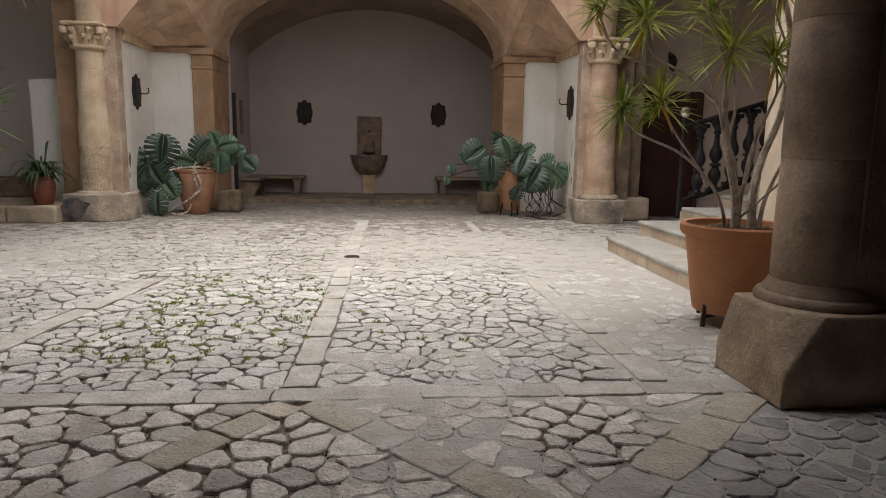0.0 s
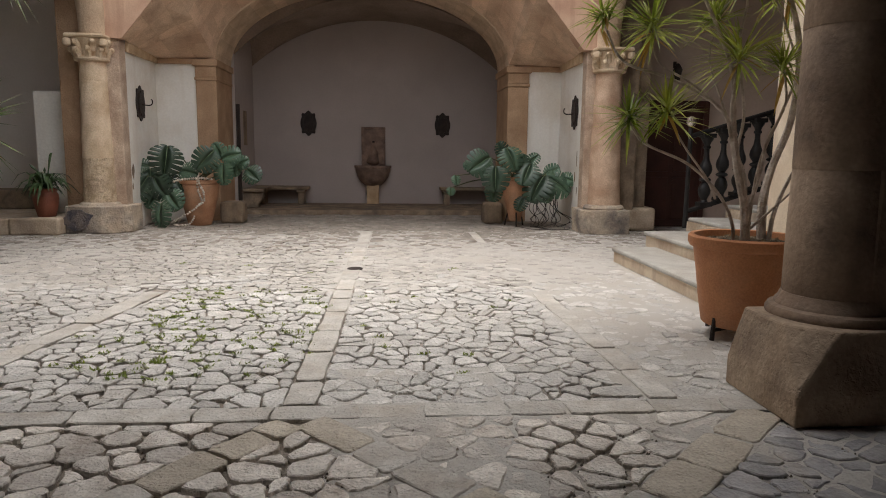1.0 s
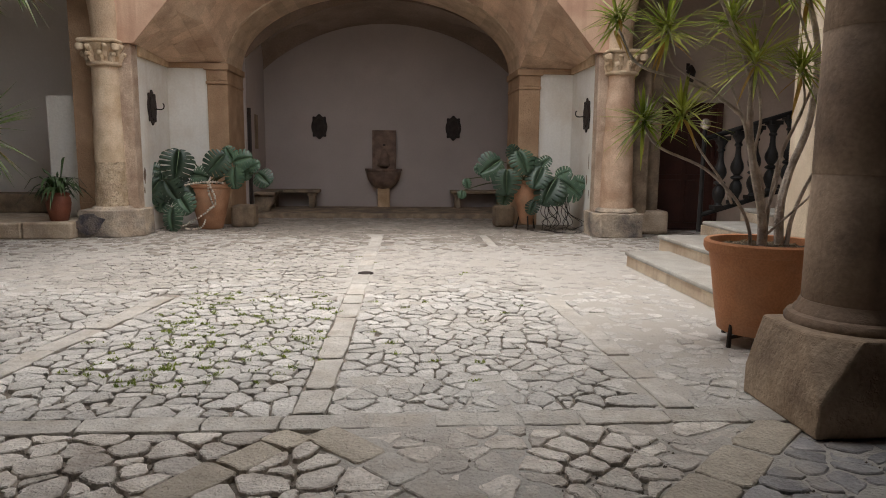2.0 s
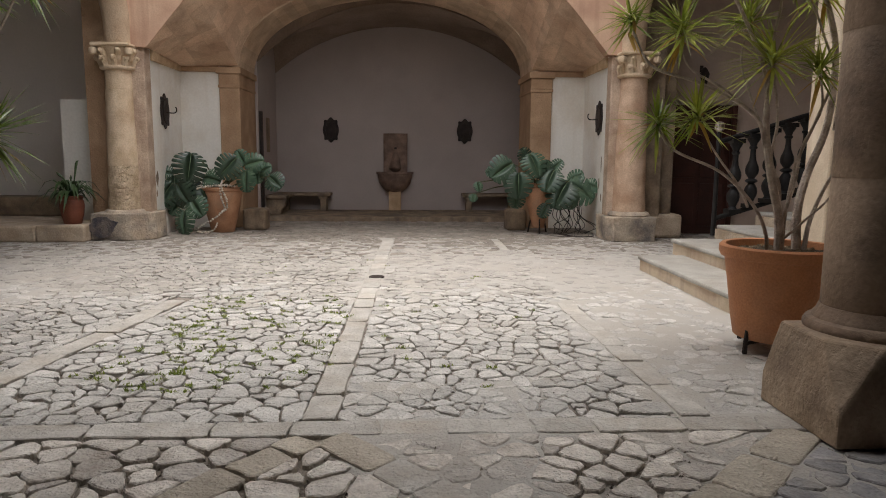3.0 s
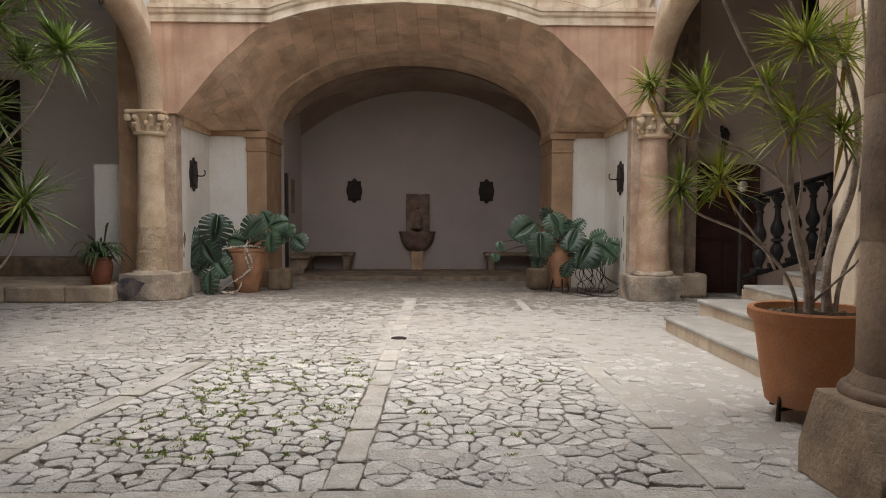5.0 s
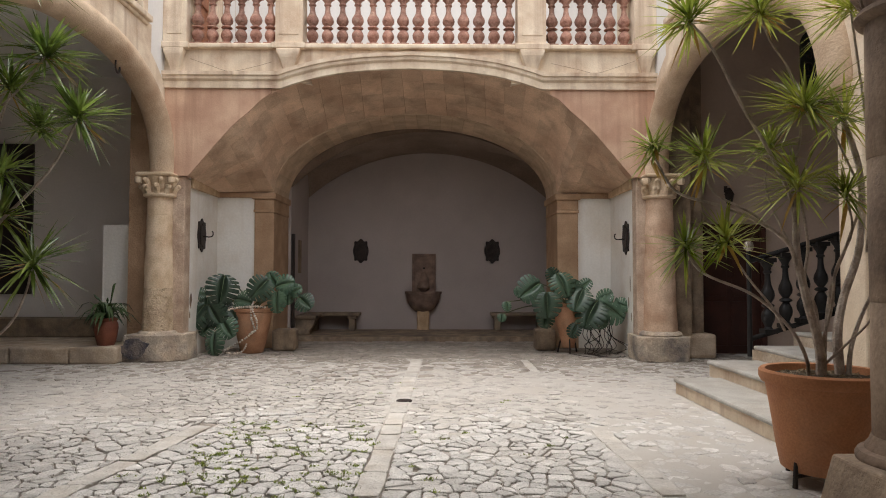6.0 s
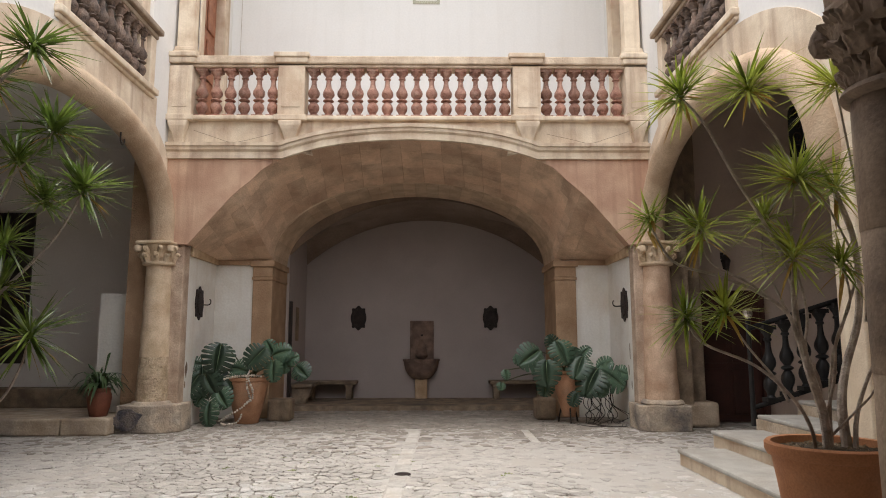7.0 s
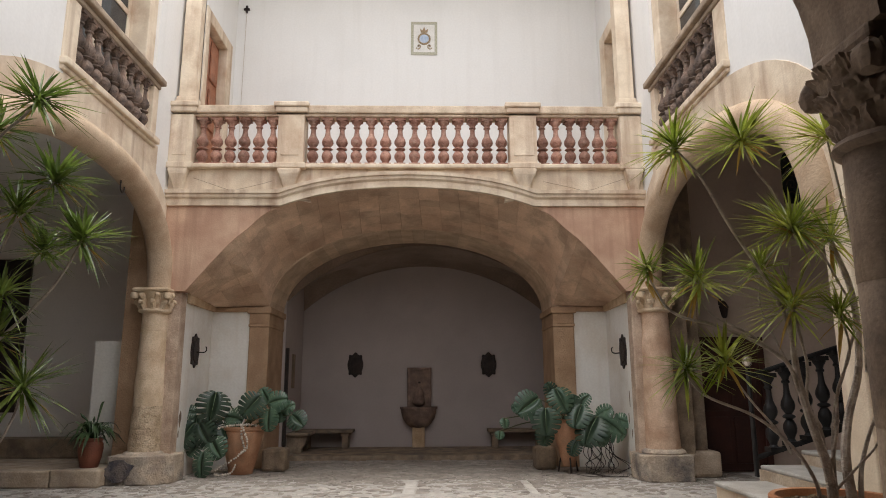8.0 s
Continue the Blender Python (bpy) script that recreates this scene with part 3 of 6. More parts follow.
def room_vault(x, y):
    u = min(1.0, abs(x - ROOM_X) / ROOM_HALF)
    r = (ROOM_HALF ** 2 + 1.12 ** 2) / (2 * 1.12)
    main = 3.28 + 0.06 * (16.0 - y) * (1 - u * u) + math.sqrt(r * r - (u * ROOM_HALF) ** 2) - (r - 1.12)
    w = min(1.0, abs(y - ROOM_Y) / (16.0 - ROOM_Y))
    return max(main, 3.28 + 0.95 * math.sqrt(1 - w * w))
rv = bmesh.new()
rgrid = [[(ROOM_X + ROOM_HALF * (i / 40 - 1), YR + (16.0 - YR) * 0.5 * (1 - math.cos(math.pi * j / 24))) for i in range(81)] for j in range(25)]
for up in (0.0, 0.25):
    rows = [[rv.verts.new((x, y, room_vault(x, y) + up)) for x, y in row] for row in rgrid]
    for lo, hi in zip(rows, rows[1:]):
        for k in range(80):
            rv.faces.new((lo[k], lo[k + 1], hi[k + 1], hi[k]))
for a, b in zip(rgrid[0], rgrid[0][1:]):
    rv.faces.new([rv.verts.new((x, YR + 0.03, z)) for x, z in ((a[0], room_vault(*a)), (b[0], room_vault(*b)), (b[0], 4.9), (a[0], 4.9))])
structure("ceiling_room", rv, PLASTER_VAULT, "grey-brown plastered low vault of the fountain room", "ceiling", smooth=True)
# worn floor in dark stone, so its colour holds the room's shade
structure("floor_room", boxes((-3.02, 2.80, YR, 16.0, -0.1, 0.10)), STONE_DARK, "worn stone floor of the fountain room, dark for shade, one step up", "floor", bevel=0.012)

# side walls with their arches
for x, out, tag in ((XL, -1, "west"), (XR, 1, "east")):
    side_arch = SIDE
    a, b = sorted((x, x + out * 0.17))
    structure("wall_" + tag, arch_wall("x", a, b, 3.6, 11.25, 5.45, side_arch, 0, 3.15), PLASTER, "white plastered courtyard wall over a wide arch")
    s = -out
    structure("arch_" + tag, sweep("x", side_arch, [(0.2 * math.sin(k * math.pi / 9), x + s * 0.2 * math.cos(k * math.pi / 9)) for k in range(18)]), ARCHIVOLT, "rounded sandstone archivolt of the side arch", "arch", smooth=True)
    structure("arch_band_" + tag, sweep("x", side_arch, [(0.16, x + out * 0.05), (0.16, x + s * 0.02), (0.62, x + s * 0.02), (0.62, x + out * 0.05)]), STONE_PALE, "flat pale stone band round the side arch", "arch")
    ext = [p for p in offset(side_arch, 0.60) if 7.3 < p[0] < 10.6]
    eb = bmesh.new()
    for p, q in zip(ext, ext[1:]):
        for c in (x + s * 0.008,):
            if min(p[1], q[1]) < 5.46:
                eb.faces.new([eb.verts.new((c, *v)) for v in (p, q, (q[0], 5.48), (p[0], 5.48))])
    box(eb, *sorted((x, x + s * 0.008)), 7.42, 10.3, 5.4, 5.48)
    structure("arch_facing_" + tag, eb, STONE_PALE, "pale stone facing between the arch and the side balcony", "wall")
    # upper storey with the tall window behind the side balcony
    c, d = sorted((x, x + out * 0.6))
    structure("wall_upper_" + tag, boxes((c, d, 3.6, 7.55, 5.45, ZW), (c, d, 10.15, 11.25, 5.45, ZW), (c, d, 7.55, 10.15, 8.6, ZW)), PLASTER, "white plastered upper courtyard wall")
    e, g = sorted((x + out * 0.05, x + out * 0.6))
    wf = thing("window_" + tag, "tall balcony window with a pale stone surround and dark panes", "window", "", "structure")
    part("surround", boxes((e, g, 7.55, 7.85, 5.5, 8.6), (e, g, 9.85, 10.15, 5.5, 8.6), (e, g, 7.85, 9.85, 8.4, 8.6)), STONE_PALE, wf, bevel=0.02)
    h, k = sorted((x + out * 0.36, x + out * 0.42))
    part("window_frame", boxes((h, k, 7.85, 7.95, 5.5, 8.4), (h, k, 9.75, 9.85, 5.5, 8.4), (h, k, 8.78, 8.92, 5.5, 8.4), (h, k, 7.95, 9.75, 7.5, 7.6), (h, k, 7.95, 9.75, 5.5, 6.3)), STONE_PALE, wf, bevel=0.01)
    h, k = sorted((x + out * 0.38, x + out * 0.40))
    for y0, y1 in ((7.95, 8.78), (8.92, 9.75)):
        for z0, z1 in ((6.3, 7.5), (7.6, 8.4)):
            part("pane", boxes((h, k, y0, y1, z0, z1)), GLASS, wf)
    h, k = sorted((x + out * 0.44, x + out * 0.6))
    part("backing", boxes((h, k, 7.85, 9.85, 5.5, 8.4)), DARK_WOOD, wf)

# corner columns
def corner_column(x, y, flat, group, slim, edge, k):
    col = thing("column", "golden sandstone column with a worn shaft, leafy capital and block plinth", "column", group)
    pb = bmesh.new()
    prism(pb, [(x - 0.42, y - 0.38), (x + 0.16, y - 0.42), (x + 0.54, y - 0.16), (x + 0.54, y + 0.35), (x - 0.42, y + 0.35)] if flat > 0 else [(x - 0.46, y - 0.24), (x - 0.36, y - 0.38), (x + 0.36, y - 0.38), (x + 0.39, y + 0.35), (x - 0.46, y + 0.35)], "z", 0, 0.44 if flat > 0 else 0.41)
    bmesh.ops.bevel(pb, geom=pb.edges[:], offset=0.018, segments=2, affect="EDGES", profile=0.5)
    bmesh.ops.triangulate(pb, faces=pb.faces[:])
    bmesh.ops.subdivide_edges(pb, edges=[e for e in pb.edges if e.calc_length() > 0.09], cuts=3, use_grid_fill=True)
    for v in pb.verts:
        if v.co.z > 0.01:
            v.co += 0.016 * noise.noise_vector(v.co * 5.0) + 0.008 * noise.noise_vector(v.co * 16.0)
    part("plinth", pb, PLINTH, col, "chipped stone plinth with dark stains", smooth=False)
    bm = bmesh.new()
    lathe(bm, [(0.055 + 0.315 * slim, 0.40), (0.075 + 0.315 * slim, 0.43), (0.055 + 0.315 * slim, 0.47), (0.02 + 0.315 * slim, 0.49)], x, y, 28, 0.012)
    part("base_ring", bm, PLINTH, col, smooth=True)
    zs = [0.49, 0.83, 1.2, 1.62, 2.02, 2.42, 2.76]
    for n, (z0, z1) in enumerate(zip(zs, zs[1:])):
        bm = bmesh.new()
        r0, r1 = (0.315 - 0.012 * n) * slim, (0.303 - 0.012 * n) * slim
        worn = flat > 0 and n < 2
        m = 12 if worn else 5
        lathe(bm, [(r0 - 0.004, z0)] + [(r0 + (r1 - r0) * k / m, z0 + 0.004 + (z1 - z0 - 0.008) * k / m) for k in range(m + 1)] + [(r1 - 0.004, z1)], x, y, 56 if worn else 36, 0.006)
        for v in bm.verts:
            d = Vector((v.co.x - x, v.co.y - y, 0)).normalized()
            v.co += d * (0.010 * noise.noise(v.co * 4.0) + (0.020 * min(0.0, noise.noise(v.co * 14.0)) if worn else 0.006 * min(0.0, noise.noise(v.co * 9.0))))
        part("drum", bm, COLUMN_PITTED if worn else COLUMN_STONE if flat > 0 else COLUMN_ORANGE, col, "pitted and eroded sandstone drum" if worn else "", smooth=True)
    part("respond", boxes((x - 0.02, x + edge, y + 0.02, y + 0.3, 0.4, 3.1) if flat > 0 else (x - edge, x + 0.02, y + 0.05, y + 0.3, 0.4, 3.1)), RESPOND, col, bevel=0.02)
    bm = bmesh.new()
    lathe(bm, [(r * k, z) for r, z in ((0.26, 2.72), (0.30, 2.735), (0.31, 2.755), (0.30, 2.78), (0.26, 2.79))], x, y, 28)
    part("neck_ring", bm, COLUMN_STONE, col, smooth=True)
    bm = bmesh.new()
    lathe(bm, [(r * k, z) for r, z in ((0.255, 2.78), (0.265, 2.86), (0.29, 2.95), (0.34, 3.03), (0.355, 3.06))], x, y, 40, 0.0, 8, 0.05)
    part("capital_bell", bm, COLUMN_STONE, col, smooth=True)
    crng = random.Random(5 + flat)
    for row, (count, z, r, h) in enumerate(((9, 2.785, 0.262, 0.13), (8, 2.87, 0.275, 0.17))):
        for q in range(count):
            a = 2 * math.pi * (q + 0.5 * row) / count + crng.uniform(-0.08, 0.08)
            u = Vector((math.cos(a), math.sin(a), 0))
            o = Vector((x, y, 0))
            g = h * crng.uniform(0.8, 1.08)
            path = [o + u * (r * k + d) + Vector((0, 0, z + e * g)) for d, e in ((0.0, 0.0), (0.02, 0.5), (0.06, 0.92), (0.09, 0.86), (0.075, 0.68))]
            bm = bmesh.new()
            tube(bm, path, [0.045, 0.05, 0.046, 0.034, 0.018], 8, 4)
            for v in bm.verts:
                v.co += 0.010 * noise.noise_vector(v.co * 22.0)
            part("capital_leaf", bm, COLUMN_STONE, col, smooth=True)
    for q in (-1, 1):
        bm = bmesh.new()
        lathe(bm, [(0.02, 2.94), (0.055, 2.955), (0.065, 3.0), (0.055, 3.045), (0.02, 3.06)], x + q * 0.31 * k, y - 0.27 * k, 12, 0.015)
        part("volute", bm, COLUMN_STONE, col, smooth=True)
    part("abacus", boxes((x - 0.35 * k, x + 0.35 * k, y - 0.35 * k, y + 0.29, 3.065, 3.13)), COLUMN_STONE, col, bevel=0.03)
corner_column(-4.59, 11.04, 1, "columns of the courtyard", 0.81, 0.408, 0.87)
corner_column(3.90, 11.04, -1, "columns of the courtyard", 0.90, 0.378, 0.92)
srng = random.Random(14)
bm = bmesh.new()
prism(bm, [(-4.80 + 0.28 * math.cos(k * 0.449) * srng.uniform(0.6, 1.2), 0.22 + 0.17 * math.sin(k * 0.449) * srng.uniform(0.75, 1.15)) for k in range(14)], "y", 10.622, 10.66)
STAIN = material("blue_black_stain", (0.07, 0.07, 0.085), (0.20, 0.165, 0.15), 7.0, 0.9, 0.8, 40, grit=0.2, pits=0.8)
tagged(part("stain_crust", bm, STAIN), "blue-black crust on the chipped column plinth", "stain", "", "structure")

# ---- galleries at the sides and behind the camera ----
structure("wall_west_jamb", boxes((-5.17, -5.006, 11.3, 12.2, 0.0, 5.2), (-5.17, -4.55, 11.16, 11.246, 0.0, 5.2)), STONE_ORANGE, "brown sandstone jamb behind the column")
structure("wall_west_back", boxes((-10.2, -4.99, 12.8, 13.1, 0, 5.3)), PLASTER_MID, "white plastered wall of the shaded west gallery")
structure("wall_west_far", boxes((-10.2, -9.9, -4, 12.8, 0, 5.3)), PLASTER, "white plastered wall of the shaded west gallery")
structure("wall_west_cross", boxes((-5.0, -4.9, 12.2, 12.8, 0, 5.3)), PLASTER, "white plastered wall of the shaded west gallery")
# added for a bright patch; set forward and whiter to catch more light
structure("wall_west_panel", boxes((-5.74, -5.175, 11.45, 11.7, 0.262, 2.29)), PLASTER_OLD, "pale plastered panel added for a lit patch in the shaded gallery")
structure("ceiling_west", boxes((-10.2, -5.15, 3.6, 14.3, 5.3, 5.5)), PLASTER, "plastered ceiling of the west gallery", "ceiling")
structure("platform_west", boxes((-9.9, -4.95, 10.75, 12.8, -0.05, 0.26)), STONE_BASE, "raised worn stone floor of the west gallery", "floor", bevel=0.015)
structure("bench_step", boxes((-9.06, -5.67, 12.2, 12.78, 0.262, 0.60)), STONE_DARK, "dark stone step along the gallery wall", "step", bevel=0.02)
# unlit opening drawn as a flat dark panel on the wall
structure("door_west", boxes((-8.6, -7.77, 12.75, 12.796, 1.04, 3.97)), DARK_WOOD, "dark panel in place of the unlit opening in the gallery wall", "door")
kerb = tagged(new("kerb"), "worn pale stone kerb of the raised gallery", "kerb", "", "structure")
kx = -9.9
for w in (1.2, 0.9, 1.1, 0.95, 0.75):
    part("kerb_stone", boxes((kx + 0.006, kx + w - 0.006, 10.42, 10.76, 0, 0.265 + rnd.uniform(-0.008, 0.008))), STONE_BASE, kerb, bevel=0.03)
    kx += w
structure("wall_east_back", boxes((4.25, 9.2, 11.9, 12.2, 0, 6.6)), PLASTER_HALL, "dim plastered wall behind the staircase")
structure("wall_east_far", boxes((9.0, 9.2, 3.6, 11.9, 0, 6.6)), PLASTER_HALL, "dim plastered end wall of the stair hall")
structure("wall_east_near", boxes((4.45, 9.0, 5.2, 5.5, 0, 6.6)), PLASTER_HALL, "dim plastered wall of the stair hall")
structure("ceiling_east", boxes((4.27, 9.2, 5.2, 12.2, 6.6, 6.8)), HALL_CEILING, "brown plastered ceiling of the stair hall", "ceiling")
hall_window = thing("window_hall", "dark round-headed window with iron scrollwork high in the stair hall", "window", "", "structure")
bm = bmesh.new()
prism(bm, [(6.84, 4.9), (7.48, 4.9), (7.48, 5.7)] + [(7.16 + 0.32 * math.cos(k * math.pi / 10), 5.7 + 0.32 * math.sin(k * math.pi / 10)) for k in range(1, 10)] + [(6.84, 5.7)], "y", 11.88, 11.905)
part("pane", bm, GLASS, hall_window)
for k in range(8):
    bm = bmesh.new()
    cx, cz, sg = 7.0 + 0.32 * (k % 2), 5.03 + 0.24 * (k // 2), 1 if k % 2 else -1
    tube(bm, [(cx + sg * (0.10 - 0.011 * q) * math.cos(q * 0.8), 11.87, cz + (0.12 - 0.012 * q) * math.sin(q * 0.8)) for q in range(9)], [0.014] * 9, 5, 3)
    part("scroll", bm, IRON, hall_window, smooth=True)
# unseen walls and ceiling added round the camera, dark to cut bounce
structure("wall_south", boxes((-10.2, 9.2, -4.3, -4.0, 0, 5.7)), PLASTER_UNSEEN, "unseen dark wall behind the camera that limits bounced light")
structure("wall_gallery_east", boxes((6.0, 6.3, -4.0, 5.2, 0, 5.3)), PLASTER_UNSEEN, "unseen dark wall of the south gallery that limits bounced light")
structure("ceiling_south", boxes((-10.2, 9.2, -4.0, 3.6, 5.5, 5.7)), UNSEEN_CEILING, "unseen dark ceiling of the south gallery that limits bounced light", "ceiling")
NEAR = ellipse(-0.42, 2.83, 3.42, 1.98, 32)
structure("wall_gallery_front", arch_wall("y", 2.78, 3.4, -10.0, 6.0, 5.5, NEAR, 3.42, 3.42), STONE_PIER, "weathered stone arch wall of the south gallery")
# added out of view; its low top sets how much sky light enters
structure("wall_gallery_upper", boxes((-10.0, 9.2, 2.9, 3.6, 5.5, 5.95)), PLASTER, "unseen low white wall above the south gallery")

# ---- terrace over the recess ----
structure("floor_terrace", boxes((XL, XR, YB + 0.25, 13.2, 5.26, 5.32)), STONE_PALE, "stone floor of the terrace", "floor")
structure("wall_terrace_back", boxes((-5.2, 4.5, 13.2, 13.5, 5.2, ZT)), PLASTER, "bright white plastered wall behind the balcony")
for x, out, tag, zt in ((-4.2, -1, "west", 8.4), (3.75, 1, "east", 8.6)):
    c, d = sorted((x, x + out * 0.6))
    structure("wall_terrace_" + tag, boxes((c, d, 11.25, 11.45, 5.27, ZT), (c, d, 12.65, 13.2, 5.27, ZT), (c, d, 11.45, 12.65, zt + 0.06, ZT)), PLASTER, "white plastered side wall of the terrace")
    e, g = sorted((x - out * 0.03, x + out * 0.3))
    dr = thing("door_" + tag + "_terrace", "terrace doorway with a pale stone surround" + (" and a carved brown door" if out < 0 else " and a grey shutter"), "door", "", "structure")
    part("surround", boxes((e, g, 12.6, 12.93, 5.32, zt + 0.25), (e, g, 11.3, 11.5, 5.32, zt + 0.25), (e, g, 11.5, 12.6, zt, zt + 0.25)), STONE_PALE, dr, bevel=0.02)
    h, k = sorted((x + out * 0.16, x + out * 0.22))
    leaf = part("door_leaf", boxes((h, k, 11.5, 12.6, 5.32, zt)), WOOD if out < 0 else STONE_BASE, dr, "carved reddish-brown wooden leaf" if out < 0 else "grey shutter leaf")
    h, k = sorted((x + out * 0.12, x + out * 0.16))
    for z0 in (5.5, 6.5, 7.5):
        for y0 in (11.58, 12.1):
            bm = boxes((h, k, y0, y0 + 0.42, z0, z0 + 0.8))
            part("panel", bm, WOOD if out < 0 else STONE_BASE, leaf, bevel=0.02)
for x0, x1 in ((XL, -4.15), (3.47, XR)):
    post = thing("corner_pilaster", "pale stone pilaster that rises from the end of the balustrade", "pilaster", "corner pilasters", "structure")
    part("base", boxes((x0 - 0.0, x1 + 0.0, YB + 0.0, YB + 0.34, 6.5, 6.58), (x0 + 0.02, x1 - 0.02, YB + 0.02, YB + 0.32, 6.58, 6.66)), STONE_PALE, post, bevel=0.015)
    part("shaft", boxes((x0 + 0.05, x1 - 0.05, YB + 0.05, YB + 0.3, 6.66, ZT)), STONE_PALE, post, bevel=0.015)

# slab above the view, added to take sky light off the terrace wall
structure("ceiling_terrace", boxes((-5.2, 4.5, 10.7, 13.5, ZT, ZT + 0.2)), PLASTER, "unseen eave added to shade the terrace wall", "ceiling")

# ---- balustrades ----
BAL = [(0.088, 0.0), (0.088, 0.05), (0.062, 0.06), (0.046, 0.085), (0.058, 0.12), (0.084, 0.17), (0.092, 0.22), (0.082, 0.27), (0.056, 0.315), (0.04, 0.335), (0.072, 0.35), (0.088, 0.365), (0.072, 0.385), (0.04, 0.40), (0.058, 0.425), (0.086, 0.465), (0.095, 0.51), (0.086, 0.56), (0.066, 0.60), (0.047, 0.65), (0.038, 0.72), (0.037, 0.79), (0.056, 0.805), (0.056, 0.825), (0.042, 0.84), (0.054, 0.875), (0.076, 0.905), (0.09, 0.93), (0.09, 1.0)]
def baluster_mesh(height, fat, mat):
    bm = bmesh.new()
    lathe(bm, [(r * fat, z * height) for r, z in BAL], 0, 0, 20, 0.004, 5, 0.05)
    for z0, z1 in ((-0.001, 0.055), (0.945, 1.002)):
        box(bm, -0.092 * fat, 0.092 * fat, -0.092 * fat, 0.092 * fat, z0 * height, z1 * height)
    me = bpy.data.meshes.new("baluster")
    bmesh.ops.recalc_face_normals(bm, faces=bm.faces)
    bm.to_mesh(me)
    bm.free()
    me.materials.append(mat)
    me.shade_smooth()
    me.set_sharp_from_angle(angle=radians(35))
    return me
def put(name, me, parent, m):
    ob = new(name, me)
    ob.parent = parent
    ob.matrix_basis = m
    return ob
front = thing("balustrade", "stone balcony balustrade with red turned balusters and pale pedestals", "balustrade")
part("base_course", boxes((XL, XR, YB - 0.10, YB + 0.28, 5.27, 5.35)), STONE_PALE, front, bevel=0.02)
part("hand_rail", boxes((XL, XR, YB - 0.04, YB + 0.26, 6.25, 6.30), (XL, XR, YB - 0.08, YB + 0.30, 6.30, 6.45)), STONE_TOP, front, "weathered brown-edged stone rail", bevel=0.025)
PEDS = ((XL, -4.15), (-2.65, -2.185), (1.475, 1.96), (3.47, XR))
for x0, x1 in PEDS:
    ped = part("pedestal", boxes((x0, x1, YB - 0.09, YB + 0.31, 5.353, 6.26)), STONE_PALE, front, bevel=0.012)
    part("panel", boxes((x0 + 0.07, x1 - 0.07, YB - 0.102, YB - 0.088, 5.50, 6.16)), STONE_PALE, ped, bevel=0.006)
    part("cap", boxes((x0 - 0.05, x1 + 0.05, YB - 0.13, YB + 0.36, 6.30, 6.40), (x0 - 0.08, x1 + 0.08, YB - 0.16, YB + 0.38, 6.40, 6.49)), STONE_PALE, ped, bevel=0.02)
    part("foot", boxes((x0 - 0.05, x1 + 0.05, YB - 0.14, YB + 0.3, 5.255, 5.36)), STONE_PALE, ped, bevel=0.015)
    bm = bmesh.new()
    prism(bm, [(YB + 0.1, 5.25), (YB - 0.15, 5.25), (YB - 0.15, 5.20), (YB - 0.145, 5.15), (YB - 0.13, 5.10), (YB - 0.11, 5.05), (YB - 0.09, 4.99), (YB - 0.07, 4.94), (YB - 0.06, 4.90), (YB - 0.06, 4.83), (YB + 0.1, 4.83)], "x", x0 + 0.03, x1 - 0.03)
    for v in bm.verts:
        if v.co.z < 5.2:
            v.co.x = (x0 + x1) / 2 + (v.co.x - (x0 + x1) / 2) * (0.48 + 0.5 * max(0.0, (v.co.z - 4.83) / 0.36) ** 2.0)
    part("corbel", bm, STONE_PALE, ped, "curved stone console", bevel=0.015)
red = baluster_mesh(0.90, 1.1, RED_STONE)
for (a0, a1), (b0, b1), n in zip(PEDS, PEDS[1:], (6, 14, 6)):
    w = (b0 - a1) / n
    for k in range(n):
        put("baluster", red, front, pose(a1 + w * (k + 0.5), YB + 0.11, 5.35, 0, 0, 90 * k))
grey = baluster_mesh(0.86, 1.05, GREY_STONE)
for x, s in ((XL, 1), (XR, -1)):
    sb = thing("side_balustrade", "stone side balcony rail with dark weathered turned balusters", "balustrade", "side balconies")
    def b(y0, y1, p0, p1, z0, z1):
        return (*sorted((x + s * p0, x + s * p1)), y0, y1, z0, z1)
    part("base_course", boxes(b(7.4, 10.32, -0.3, 0.10, 5.46, 5.56), b(7.43, 10.29, -0.3, 0.05, 5.40, 5.46)), STONE_PALE, sb, bevel=0.02)
    part("hand_rail", boxes(b(7.3, 10.34, -0.16, 0.13, 6.50, 6.60), b(7.35, 10.3, -0.12, 0.06, 6.42, 6.50)), STONE_RAIL, sb, "brown weathered stone rail", bevel=0.025)
    for y0, y1 in ((7.42, 7.72), (10.08, 10.28)):
        part("end_panel", boxes(b(y0, y1, -0.2, 0.03, 5.56, 6.42)), STONE_PALE, sb, "carved pale end panel", bevel=0.015)
    for k in range(9):
        put("baluster", grey, sb, pose(x - s * 0.06, 7.86 + 0.257 * k, 5.56, 0, 0, 90 * k))

# ---- near pier of the south gallery ----
pier = thing("pier_column", "dark weathered stone column on a broad chamfered base", "column")
